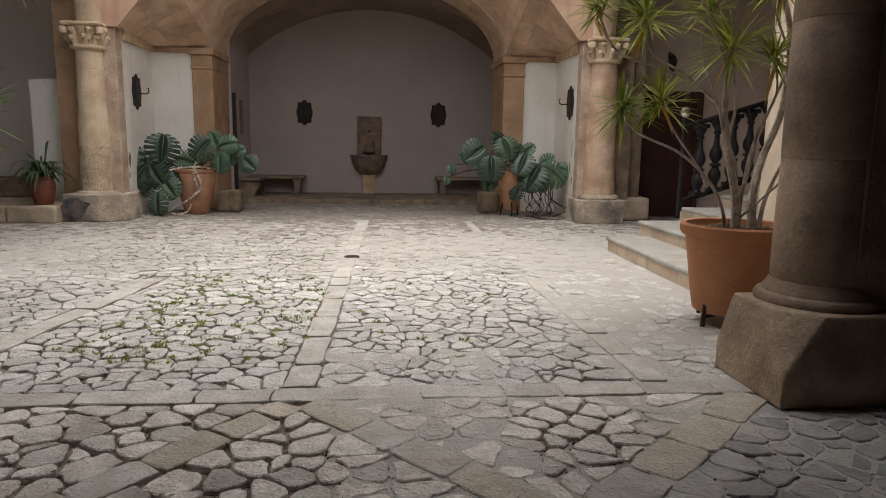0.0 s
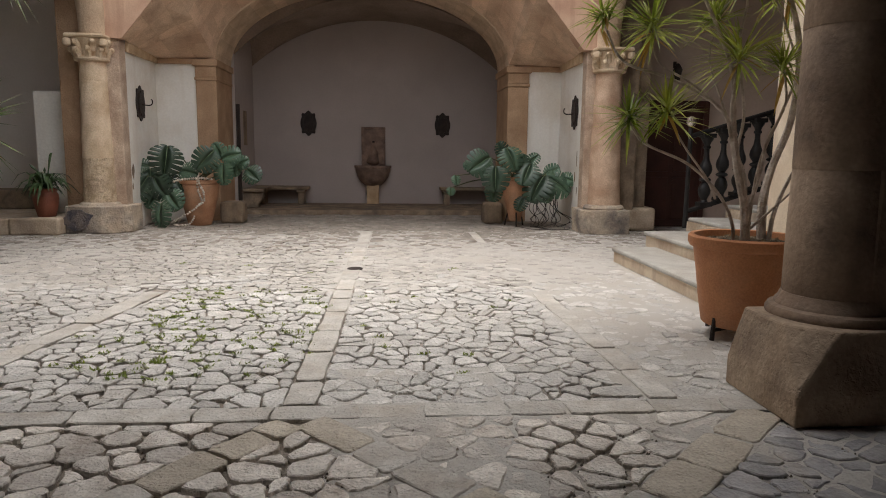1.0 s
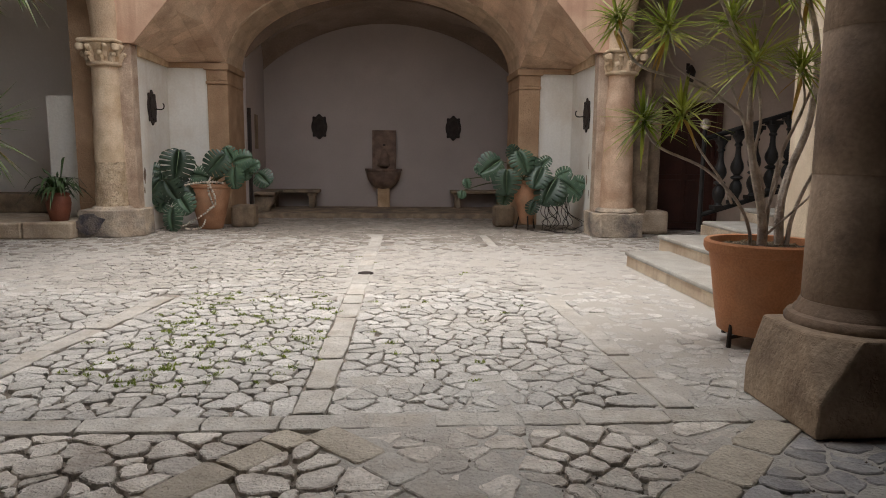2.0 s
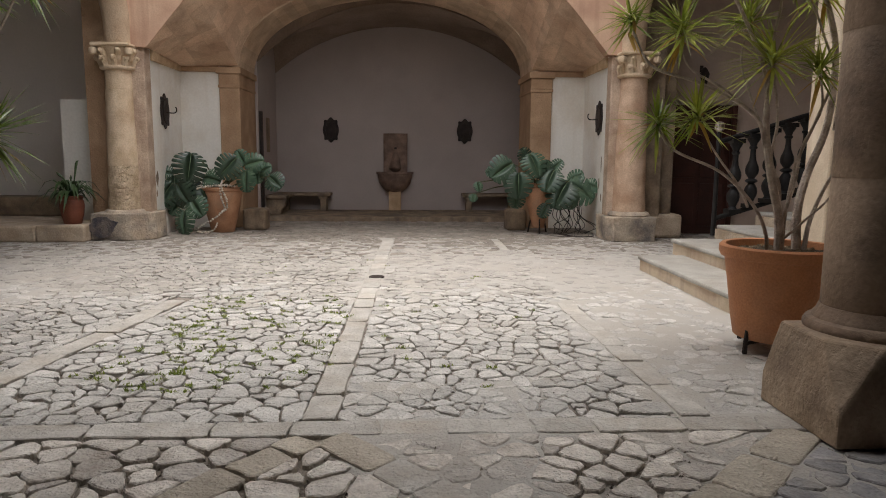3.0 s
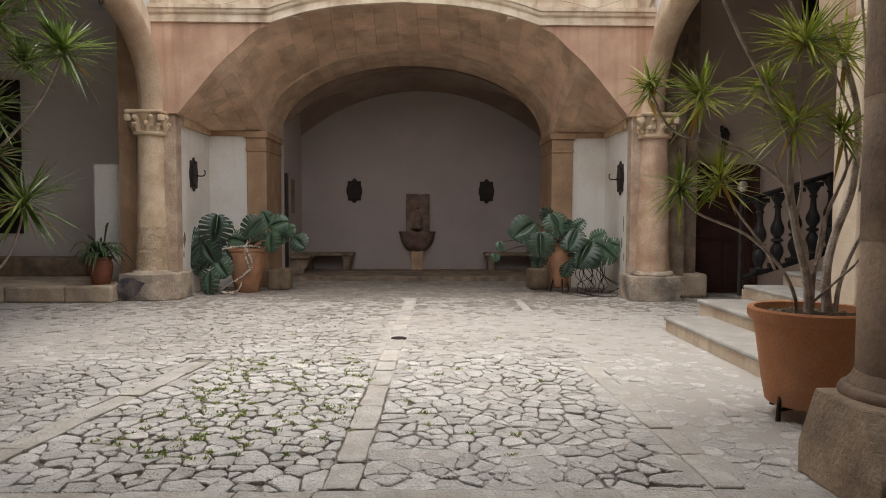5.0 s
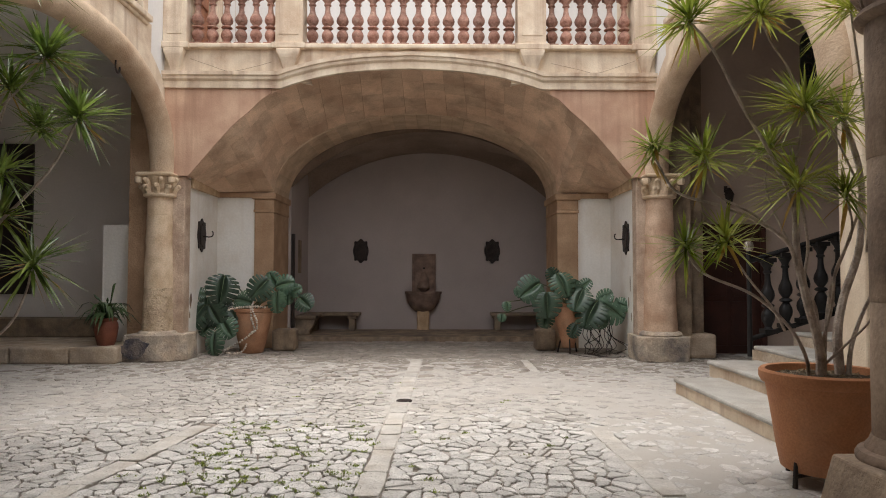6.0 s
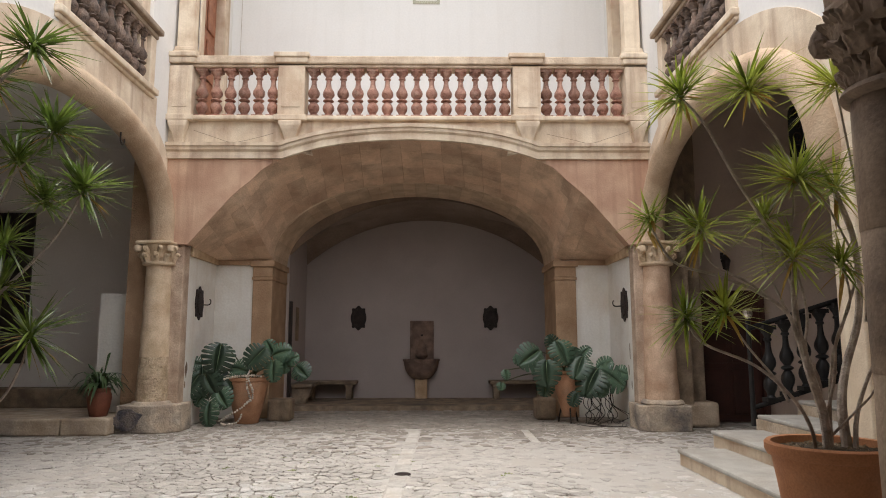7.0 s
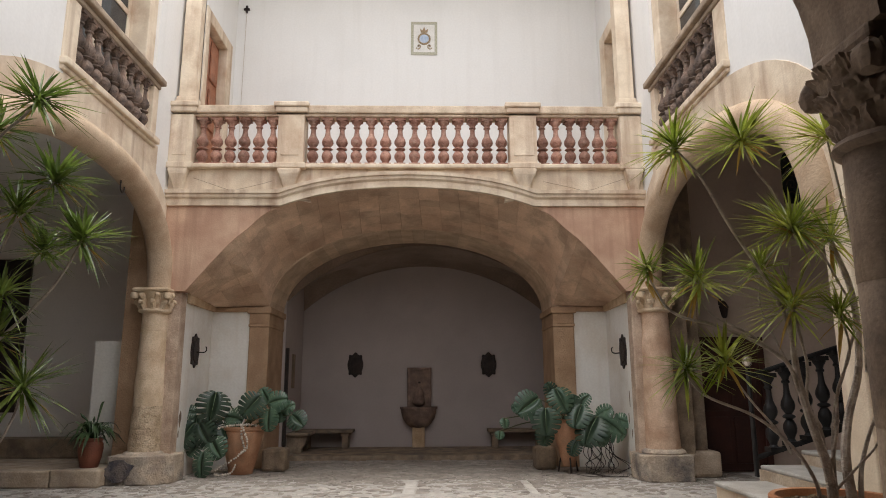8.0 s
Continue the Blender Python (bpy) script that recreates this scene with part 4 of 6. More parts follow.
def broach(bm, x0, x1, y0, y1, z0, z1, z2, cut):
    """A square block with one corner cut off in a broad chamfer that widens upwards."""
    low = [(x0, y0), (x1, y0), (x1, y1), (x0, y1)]
    base = [bm.verts.new((*p, z0)) for p in low]
    mid = [bm.verts.new((*p, z1)) for p in low]
    t = 0.05
    c = 0.07
    topv = [bm.verts.new(p) for p in ((x0 + cut, y0 + t, z2), (x1 - c, y0 + t, z2), (x1 - t, y0 + c, z2), (x1 - t, y1 - c, z2), (x1 - c, y1 - t, z2), (x0 + c, y1 - t, z2), (x0 + t, y1 - c, z2), (x0 + t, y0 + cut, z2))]
    bm.faces.new(base[::-1])
    bm.faces.new(topv)
    for k in range(4):
        bm.faces.new((base[k], base[(k + 1) % 4], mid[(k + 1) % 4], mid[k]))
        bm.faces.new((mid[k], mid[(k + 1) % 4], topv[2 * k + 1], topv[2 * k]))
        bm.faces.new((mid[k], topv[2 * k], topv[(2 * k - 1) % 8]))
bm = bmesh.new()
broach(bm, 2.15, 3.06, 2.625, 3.33, 0, 0.17, 0.485, 0.24)
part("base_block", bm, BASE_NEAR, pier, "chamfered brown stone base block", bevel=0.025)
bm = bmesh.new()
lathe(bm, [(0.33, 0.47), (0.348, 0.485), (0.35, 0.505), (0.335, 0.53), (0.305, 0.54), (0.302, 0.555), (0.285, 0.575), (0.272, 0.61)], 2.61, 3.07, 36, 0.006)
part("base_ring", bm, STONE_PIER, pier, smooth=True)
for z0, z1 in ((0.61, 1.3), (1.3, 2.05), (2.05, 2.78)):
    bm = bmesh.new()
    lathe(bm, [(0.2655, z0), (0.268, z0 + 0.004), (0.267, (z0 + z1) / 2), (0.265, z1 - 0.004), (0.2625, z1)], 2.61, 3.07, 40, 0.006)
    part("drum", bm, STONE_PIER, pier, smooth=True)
bm = bmesh.new()
lathe(bm, [(0.26, 2.76), (0.30, 2.775), (0.315, 2.80), (0.30, 2.83), (0.265, 2.84)], 2.61, 3.07, 36)
part("neck_ring", bm, STONE_PIER, pier, smooth=True)
bm = bmesh.new()
around, rows = 132, []
TIERS = ((2.83, 2.985, 0.262, 0.070, 8, 0.0), (2.985, 3.12, 0.288, 0.085, 8, 0.39), (3.12, 3.27, 0.315, 0.075, 12, 0.1))
for z0, z1, r0, out, lobes, turn in TIERS:
    for q in range(13):
        t = q / 12
        ring = []
        for k in range(around):
            a = 2 * math.pi * k / around
            leaf_rib = abs(math.cos(0.5 * lobes * (a + turn)))
            spine = 0.010 * math.cos(5 * lobes * (a + turn))
            curl = out * (t ** 1.8 if t < 0.9 else 0.75) * (0.25 + 0.75 * leaf_rib ** 0.7)
            r = r0 + 0.012 * t + curl + spine * t
            p = Vector((2.61 + r * math.cos(a), 3.07 + r * math.sin(a), z0 + (z1 - z0) * t - 0.03 * t * (1 - leaf_rib)))
            ring.append(bm.verts.new(p + 0.018 * noise.noise_vector(p * 13.0) + 0.010 * noise.noise_vector(p * 34.0)))
        rows.append(ring)
for lo, hi in zip(rows, rows[1:]):
    for k in range(around):
        bm.faces.new((lo[k], lo[(k + 1) % around], hi[(k + 1) % around], hi[k]))
part("capital_bell", bm, STONE_PIER, pier, "deeply carved leaf capital with worn edges", smooth=True)
for k in range(4):
    a = math.pi / 4 + k * math.pi / 2
    bm = bmesh.new()
    lathe(bm, [(0.02, 3.10), (0.055, 3.115), (0.075, 3.15), (0.08, 3.19), (0.07, 3.235), (0.045, 3.265), (0.02, 3.275)], 2.61 + 0.37 * math.cos(a), 3.07 + 0.37 * math.sin(a), 20, 0.02)
    for v in bm.verts:
        v.co += 0.018 * noise.noise_vector(v.co * 16.0)
    part("volute", bm, STONE_PIER, pier, smooth=True)
part("abacus", boxes((2.36, 2.90, 2.82, 3.41, 3.262, 3.33), (2.38, 2.88, 2.84, 3.39, 3.33, 3.43)), STONE_PIER, pier, bevel=0.03)
respond = thing("respond_pier", "dark square stone pier built against the column", "pier", "", "structure")
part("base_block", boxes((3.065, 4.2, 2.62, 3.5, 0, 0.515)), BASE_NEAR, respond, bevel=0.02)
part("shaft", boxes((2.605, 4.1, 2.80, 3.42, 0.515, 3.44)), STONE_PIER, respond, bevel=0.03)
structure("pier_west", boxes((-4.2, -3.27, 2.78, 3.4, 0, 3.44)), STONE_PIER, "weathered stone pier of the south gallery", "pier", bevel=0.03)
structure("jamb_east", boxes((3.80, 4.3, 5.42, 5.80, 0.0, 3.18)), STONE_PALE, "pale stone jamb of the stair arch", "pier", bevel=0.02)
structure("jamb_west", boxes((-5.0, -4.50, 5.42, 5.80, 0.0, 3.18)), STONE_PALE, "pale stone jamb of the side arch", "pier", bevel=0.02)

# ---- staircase hall ----
stair = thing("staircase", "worn pale stone steps with rounded nosings that climb into the stair hall", "stairs", "", "structure")
EDGES = ((2.97, 5.0, 7.86), (3.52, 5.0, 8.2), (4.15, 5.6, 8.37), (4.76, 5.6, 8.5), (5.3, 5.6, 8.5), (5.8, 5.6, 8.5), (6.3, 5.6, 8.5), (6.8, 5.6, 8.5), (7.3, 5.6, 8.5))
for n, (x0, y0, y1) in enumerate(EDGES):
    z = 0.185 + 0.168 * n
    x1 = EDGES[n + 1][0] + 0.12 if n + 1 < len(EDGES) else 9.0
    st = part("riser", boxes((x0 + 0.035, 9.0 if n > 1 else 4.4, y0, y1 - 0.03, z - (0.20 if n else 0.19), z - 0.05)), STONE_BASE if n > 1 else STONE_PALE, stair)
    bm = bmesh.new()
    prism(bm, [(x0, y0), (x1, y0), (x1, y1), (x0 + 0.06 - 0.05 * (n < 2), y1)], "z", z - 0.052, z)
    part("tread", bm, MARBLE, st, "smooth worn tread", bevel=0.02)
banister = thing("banister", "black stair rail with turned balusters and a brass ball", "banister")
tb = bmesh.new()
tube(tb, [(4.28, 8.6, 0.35), (4.28, 8.6, 1.0), (4.28, 8.6, 1.74)], [0.035, 0.03, 0.03], 10, 3)
newel = part("newel", tb, RAIL_PAINT, banister, smooth=True)
tb = bmesh.new()
lathe(tb, [(0.012, 1.74), (0.03, 1.75), (0.055, 1.78), (0.065, 1.82), (0.055, 1.87), (0.02, 1.895)], 4.28, 8.6, 16)
part("ball", tb, BRASS, newel, "shiny brass ball", smooth=True)
for z, name in ((1.62, "hand_rail"), (0.58, "lower_rail")):
    tb = bmesh.new()
    tube(tb, [(4.28, 8.6, z), (5.3, 8.6, z + 0.31), (7.5, 8.6, z + 0.98)], [0.035, 0.035, 0.035], 8, 3)
    part(name, tb, RAIL_PAINT, banister, smooth=True)
black = baluster_mesh(1.0, 0.92, RAIL_PAINT)
for k in range(12):
    put("baluster", black, banister, pose(4.53 + 0.24 * k, 8.6, 0.66 + 0.073 * k))
door = thing("door_stair", "closed red-brown panelled door in the stair hall", "door", "", "structure")
leaf = part("door_leaf", boxes((4.85, 6.0, 11.82, 11.89, 0.02, 2.26)), WOOD_RED, door)
for x in (4.93, 5.46):
    for z0, z1 in ((0.15, 0.95), (1.05, 2.15)):
        part("panel", boxes((x, x + 0.45, 11.795, 11.822, z0, z1)), WOOD_RED, leaf, bevel=0.015)
part("door_frame", boxes((4.75, 4.85, 11.78, 11.895, 0.02, 2.36), (6.0, 6.1, 11.78, 11.895, 0.02, 2.36), (4.85, 6.0, 11.78, 11.895, 2.26, 2.36)), WOOD_RED, door, bevel=0.01)
back_pil = thing("back_pilaster", "worn sandstone pilaster, darkened for the shadow behind the corner column", "pilaster", "", "structure")
# dark stone on the shaft stands in for the shadow behind the column
part("shaft", boxes((4.306, 4.78, 11.35, 11.75, 0.4, 5.2), (3.95, 4.5, 11.16, 11.246, 0.0, 5.2)), STONE_DARK, back_pil, bevel=0.03)
part("plinth", boxes((4.3, 4.92, 11.15, 11.78, 0, 0.42)), STONE_BASE, back_pil, bevel=0.06)
lantern = thing("wall_lantern", "small black iron lantern on the stair hall wall", "lantern")
bm = bmesh.new()
lathe(bm, [(0.03, 2.70), (0.05, 2.72), (0.085, 2.88), (0.095, 2.90), (0.05, 2.98), (0.015, 3.02)], 5.42, 11.74, 6)
part("body", bm, IRON, lantern)
part("bracket", boxes((5.41, 5.43, 11.74, 11.9, 3.0, 3.02), (5.39, 5.45, 11.885, 11.9, 2.95, 3.07)), IRON, lantern)

# ---- fountain room things ----
fountain = thing("wall_fountain", "carved brown stone wall fountain with a half-round bowl", "fountain")
slab = part("back_slab", boxes((-0.485, 0.085, 15.90, 15.997, 0.95, 1.93)), FOUNTAIN, fountain, bevel=0.015)
part("slab_rim", boxes((-0.485, -0.43, 15.87, 15.90, 1.0, 1.93), (0.03, 0.085, 15.87, 15.90, 1.0, 1.93), (-0.43, 0.03, 15.87, 15.90, 1.87, 1.93)), FOUNTAIN, slab, bevel=0.01)
bm = bmesh.new()
lathe(bm, [(0.02, 1.5), (0.05, 1.45), (0.09, 1.35), (0.12, 1.2), (0.15, 1.1), (0.05, 1.02)], -0.2, 15.9, 12, 0.03)
part("relief", bm, FOUNTAIN, slab, "weathered carved relief", smooth=True)
bm = bmesh.new()
lathe(bm, [(0.015, 1.56), (0.03, 1.565), (0.03, 1.60), (0.015, 1.605)], -0.2, 15.86, 10)
part("spout", bm, IRON, slab)
bm = bmesh.new()
lathe(bm, [(0.17, 0.54), (0.22, 0.57), (0.30, 0.64), (0.37, 0.75), (0.405, 0.88), (0.415, 0.96), (0.44, 0.97), (0.44, 1.02), (0.38, 1.02), (0.34, 0.9), (0.1, 0.75)], -0.215, 15.95, 32, 0.0, 8, 0.012)
cutv = [v for v in bm.verts if v.co.y > 15.99]
for v in cutv:
    v.co.y = 15.99
part("bowl", bm, FOUNTAIN, fountain, "half-round gadrooned stone bowl", smooth=True)
part("pedestal", boxes((-0.36, -0.07, 15.78, 15.99, 0.10, 0.56)), STONE, fountain, bevel=0.015)

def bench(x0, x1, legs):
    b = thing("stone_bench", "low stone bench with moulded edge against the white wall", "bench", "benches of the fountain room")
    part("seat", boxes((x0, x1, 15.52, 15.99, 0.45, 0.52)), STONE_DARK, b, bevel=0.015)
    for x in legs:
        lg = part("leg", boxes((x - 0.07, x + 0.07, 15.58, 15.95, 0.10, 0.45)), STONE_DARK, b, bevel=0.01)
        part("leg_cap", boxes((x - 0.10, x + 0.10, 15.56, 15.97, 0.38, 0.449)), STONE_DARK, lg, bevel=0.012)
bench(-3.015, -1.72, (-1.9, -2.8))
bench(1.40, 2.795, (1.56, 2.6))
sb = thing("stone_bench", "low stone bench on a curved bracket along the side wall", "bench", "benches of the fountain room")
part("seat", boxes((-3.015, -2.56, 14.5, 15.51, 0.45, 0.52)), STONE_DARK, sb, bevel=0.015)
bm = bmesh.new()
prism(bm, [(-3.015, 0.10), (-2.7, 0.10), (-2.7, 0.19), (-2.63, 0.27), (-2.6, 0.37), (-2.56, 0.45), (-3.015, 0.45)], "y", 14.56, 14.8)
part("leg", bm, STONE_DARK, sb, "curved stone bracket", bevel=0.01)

def cartouche(name, label, m, tall, wide, hook):
    """An iron plate with a scalloped outline; some carry a hook."""
    th = thing(name, label, "wall plate", "iron plates on the walls")
    th.matrix_basis = m
    pts = []
    n = 72
    for k in range(n):
        a = 2 * math.pi * k / n
        ca, sa = math.cos(a), math.sin(a)
        q = math.atan2(abs(sa), abs(ca))
        r = 1.0 + 0.20 * math.exp(-(((q - math.pi / 2) / 0.26) ** 2)) + 0.24 * math.exp(-(((q - 0.86) / 0.17) ** 2))
        pts.append((wide / 2 * r * ca, tall / 2 * 0.83 * r * sa))
    bm = bmesh.new()
    prism(bm, pts, "y", -0.02, 0.0)
    plate = part("plate", bm, IRON, th, bevel=0.006)
    bm = bmesh.new()
    prism(bm, [(x * 0.66, z * 0.72) for x, z in pts], "y", -0.038, -0.02)
    part("boss", bm, IRON, plate, bevel=0.015)
    if hook:
        bm = bmesh.new()
        tube(bm, [(0, -0.03, -0.02), (0, -0.16, -0.03), (0, -0.21, 0.0), (0, -0.21, 0.06), (0, -0.19, 0.07)], [0.012, 0.011, 0.010, 0.010, 0.008], 6, 4)
        part("hook", bm, IRON, th, smooth=True)
for x in (-1.74, 1.465):
    cartouche("wall_plate", "black iron cartouche plate on the white back wall", pose(x, 15.998, 2.0), 0.60, 0.38, False)
cartouche("hook_plate", "tall black iron plate with a hook on the recess wall", pose(RL + 0.002, 11.9, 2.14, 0, 0, 90), 0.62, 0.42, True)
cartouche("hook_plate", "tall black iron plate with a hook on the recess wall", pose(RR - 0.002, 11.72, 2.10, 0, 0, -90), 0.62, 0.42, True)
structure("door_room", boxes((-3.015, -2.955, YR + 0.02, YR + 0.13, 0.10, 2.30)), DARK_WOOD, "edge of a dark open door in the fountain room", "door")
# no recess is cut; a dark plate on the wall gives the slot's shadow
structure("niche_room", boxes((-3.019, -3.012, 14.8, 15.15, 1.46, 2.21)), STONE_DARK, "thin dark plate painted as the shadow of a narrow wall slot", "niche")

# ---- pots and plants ----
def pot(name, label, profile, x, y, z, mat, soil_r, soil_z, wob=0.004):
    th = thing(name, label, "plant pot")
    bm = bmesh.new()
    lathe(bm, [(r, z + h) for r, h in profile], x, y, 40, wob)
    part("pot_body", bm, mat, th, smooth=True)
    bm = bmesh.new()
    lathe(bm, [(soil_r, z + soil_z - 0.03), (soil_r, z + soil_z), (soil_r * 0.5, z + soil_z + 0.015), (0.02, z + soil_z + 0.02)], x, y, 24, 0.02)
    part("soil", bm, SOIL, th, "dry dark soil with litter", smooth=True)
    return th
BIG = [(0.275, 0.0), (0.285, 0.01), (0.312, 0.15), (0.348, 0.42), (0.37, 0.56), (0.375, 0.585), (0.40, 0.59), (0.415, 0.62), (0.415, 0.665), (0.40, 0.68), (0.372, 0.675), (0.362, 0.62), (0.29, 0.57)]
def big_pot(x, y):
    th = pot("plant_pot", "large orange terracotta pot on a low black iron stand", BIG, x, y, 0.10, TERRACOTTA, 0.364, 0.625)
    lrng = random.Random(7)
    bm = bmesh.new()
    for k in range(150):
        a, r = lrng.uniform(0, 6.28), 0.34 * math.sqrt(lrng.random())
        p = Vector((x + r * math.cos(a), y + r * math.sin(a), 0.745 - 0.02 * (r / 0.36) ** 2))
        d = Vector((lrng.uniform(-1, 1), lrng.uniform(-1, 1), lrng.uniform(-0.3, 0.5))).normalized()
        e = d.orthogonal().normalized() * lrng.uniform(0.004, 0.010)
        ln = lrng.uniform(0.015, 0.045)
        bm.faces.new([bm.verts.new(v) for v in (p - d * ln, p + e + Vector((0, 0, 0.006)), p + d * ln, p - e)])
    part("litter", bm, LITTER, th, "dry leaf litter on the soil")["kind"] = "stuff"
    for k in range(4):
        a = math.pi / 2 * k + 0.40
        c, q = math.cos(a), math.sin(a)
        bm = bmesh.new()
        tube(bm, [(x + 0.285 * c, y + 0.285 * q, 0.17), (x + 0.295 * c, y + 0.295 * q, 0.09), (x + 0.30 * c, y + 0.30 * q, 0.0)], [0.016, 0.016, 0.018], 6, 3)
        part("stand_leg", bm, IRON, th, "black iron foot")
    bm = bmesh.new()
    for k in range(2):
        a = math.pi / 2 * k + 0.40
        c, q = 0.29 * math.cos(a), 0.31 * math.sin(a)
        tube(bm, [(x - c, y - q, 0.078), (x, y, 0.078), (x + c, y + q, 0.078)], [0.014, 0.014, 0.014], 6, 2)
    part("stand_bar", bm, IRON, th)
big_pot(2.79, 4.34)
big_pot(-3.98, 5.0)

def rosette(bm, origin, axis, length, count, rng, droop, wide=1.0):
    """A head of narrow pointed blades round a shoot."""
    axis = Vector(axis).normalized()
    side = axis.orthogonal().normalized()
    other = axis.cross(side)
    for k in range(count):
        a = rng.uniform(0, 2 * math.pi)
        rise = rng.uniform(-0.55, 1.25)
        d = (math.cos(a) * side + math.sin(a) * other) * math.cos(rise * 0.9) + axis * math.sin(rise)
        d.normalize()
        ln = length * rng.uniform(0.78, 1.2) * (0.8 if rise > 1.0 else 1.0)
        w = rng.uniform(0.010, 0.018) * wide
        across = d.cross(Vector((0, 0, 1)))
        across = across.normalized() if across.length > 0.05 else side
        start = Vector(origin) + axis * rng.uniform(-0.06, 0.05)
        sag = droop * rng.uniform(0.3, 1.0) * ln
        rows = []
        for t, wt in ((0.03, 0.5), (0.3, 1.0), (0.65, 0.8), (1.0, 0.04)):
            p = start + d * ln * t - Vector((0, 0, sag * t * t))
            keel = across.cross(d) * (w * 0.35 * wt)
            rows.append([bm.verts.new(p - across * w * wt), bm.verts.new(p - keel), bm.verts.new(p + across * w * wt)])
        for lo, hi in zip(rows, rows[1:]):
            for j in (0, 1):
                bm.faces.new((lo[j], lo[j + 1], hi[j + 1], hi[j]))

def dragon_tree(name, label, base, branches, heads, leaf, seed, radius):
    rng = random.Random(seed)
    th = thing(name, label, "plant")
    for y, pts, r in branches:
        n = len(pts)
        path = [(x, y + (base[1] - y) * (i / (n - 1)) ** 2 + rng.uniform(-0.02, 0.02), z) if i in (0, n - 1) else (x + rng.uniform(-0.015, 0.015), y + (base[1] - y) * (i / (n - 1)) ** 2 + rng.uniform(-0.035, 0.035), z) for i, (x, z) in enumerate(pts)]
        bm = bmesh.new()
        r *= 0.53
        tube(bm, path[::-1], [r, r * 0.85, r * 0.68, r * 0.55], 8, 6)
        part("trunk", bm, BARK, th, smooth=True)
    for x, y, z, axis, ln, count in heads:
        bm = bmesh.new()
        rosette(bm, (x, y, z), axis, ln * 1.08, int(count * (0.9 if leaf == BLADE_DARK else 1.1)), rng, 0.22, 1.0 if leaf == BLADE_DARK else 0.72)
        head = part("leaf_head", bm, leaf, th)
        for k in range(rng.randint(2, 5)):
            bm = bmesh.new()
            rosette(bm, (x, y, z - 0.04), (axis[0], axis[1], -1.2), ln * 0.75, 1, rng, 0.5)
            part("dry_blade", bm, BLADE_DRY, head, "yellowed hanging blade")
    return th
RIGHT = (
    (4.34, ((2.64, 2.05), (2.61, 1.85), (2.62, 1.58), (2.67, 1.28), (2.74, 0.96), (2.77, 0.64)), 0.066),
    (4.24, ((1.58, 2.29), (1.74, 2.02), (2.04, 1.92), (2.31, 1.82), (2.52, 1.67), (2.63, 1.45)), 0.028),
    (4.28, ((1.95, 2.24), (2.03, 2.02), (2.29, 1.86), (2.51, 1.69)), 0.020),
    (4.38, ((1.89, 3.27), (2.07, 3.05), (2.25, 2.66), (2.42, 2.33), (2.58, 1.97), (2.63, 1.62)), 0.030),
    (4.19, ((1.78, 1.61), (1.9, 1.45), (2.27, 1.3), (2.51, 1.08), (2.65, 0.85), (2.675, 0.64)), 0.027),
    (4.19, ((2.05, 1.65), (2.2, 1.43), (2.40, 1.2), (2.53, 1.05)), 0.020),
    (4.38, ((2.7, 2.62), (2.86, 2.53), (3.04, 2.24), (3.1, 1.99), (3.0, 1.67), (2.89, 1.36), (2.80, 1.0), (2.79, 0.64)), 0.025),
    (4.42, ((2.42, 3.35), (2.47, 3.11), (2.62, 2.89), (2.70, 2.49), (2.66, 2.17), (2.74, 1.68), (2.71, 1.4), (2.78, 1.15), (2.755, 0.64)), 0.025),
    (4.28, ((2.94, 1.99), (2.95, 1.74), (2.88, 1.48), (2.84, 1.22), (2.77, 0.92)), 0.024),
    (4.56, ((3.1, 2.6), (3.2, 2.18), (3.16, 1.66), (3.03, 1.28), (2.94, 1.0), (2.915, 0.64)), 0.068),
    (4.47, ((3.12, 3.37), (3.15, 3.04), (3.22, 2.42), (3.18, 2.01), (3.12, 1.6)), 0.026),
    (4.42, ((3.3, 1.5), (3.16, 1.2), (3.02, 0.95), (2.95, 0.74)), 0.036),
    (4.26, ((3.2, 1.42), (3.06, 1.14), (2.95, 0.98), (2.80, 0.83)), 0.020),
    (4.52, ((2.53, 2.34), (2.49, 2.09), (2.55, 1.84), (2.62, 1.55)), 0.018),
)
dragon_tree("dragon_tree", "bare-branched plant with spiky green leaf heads in a terracotta pot", (2.79, 4.34), RIGHT, (
    (1.89, 4.38, 3.27, (-0.3, -0.1, 1), 0.35, 75),
    (2.42, 4.42, 3.35, (-0.1, -0.2, 1), 0.39, 90),
    (2.72, 4.38, 2.64, (-0.3, -0.4, 1), 0.43, 110),
    (1.95, 4.28, 2.26, (-0.3, -0.2, 1), 0.31, 75),
    (2.64, 4.34, 2.08, (-0.1, -0.4, 1), 0.39, 90),
    (1.58, 4.24, 2.31, (-0.5, 0, 1), 0.22, 55),
    (1.78, 4.19, 1.63, (-0.5, -0.3, 0.8), 0.27, 60),
    (2.05, 4.19, 1.67, (-0.2, -0.3, 1), 0.3, 65),
    (3.12, 4.47, 3.39, (-0.2, 0, 1), 0.41, 80),
    (2.94, 4.28, 2.02, (0.2, -0.2, 1), 0.28, 50),
    (3.1, 4.56, 2.62, (0.2, 0, 1), 0.34, 60),
    (2.53, 4.52, 2.37, (-0.1, 0, 1), 0.26, 55)), BLADE, 3, 0.03)
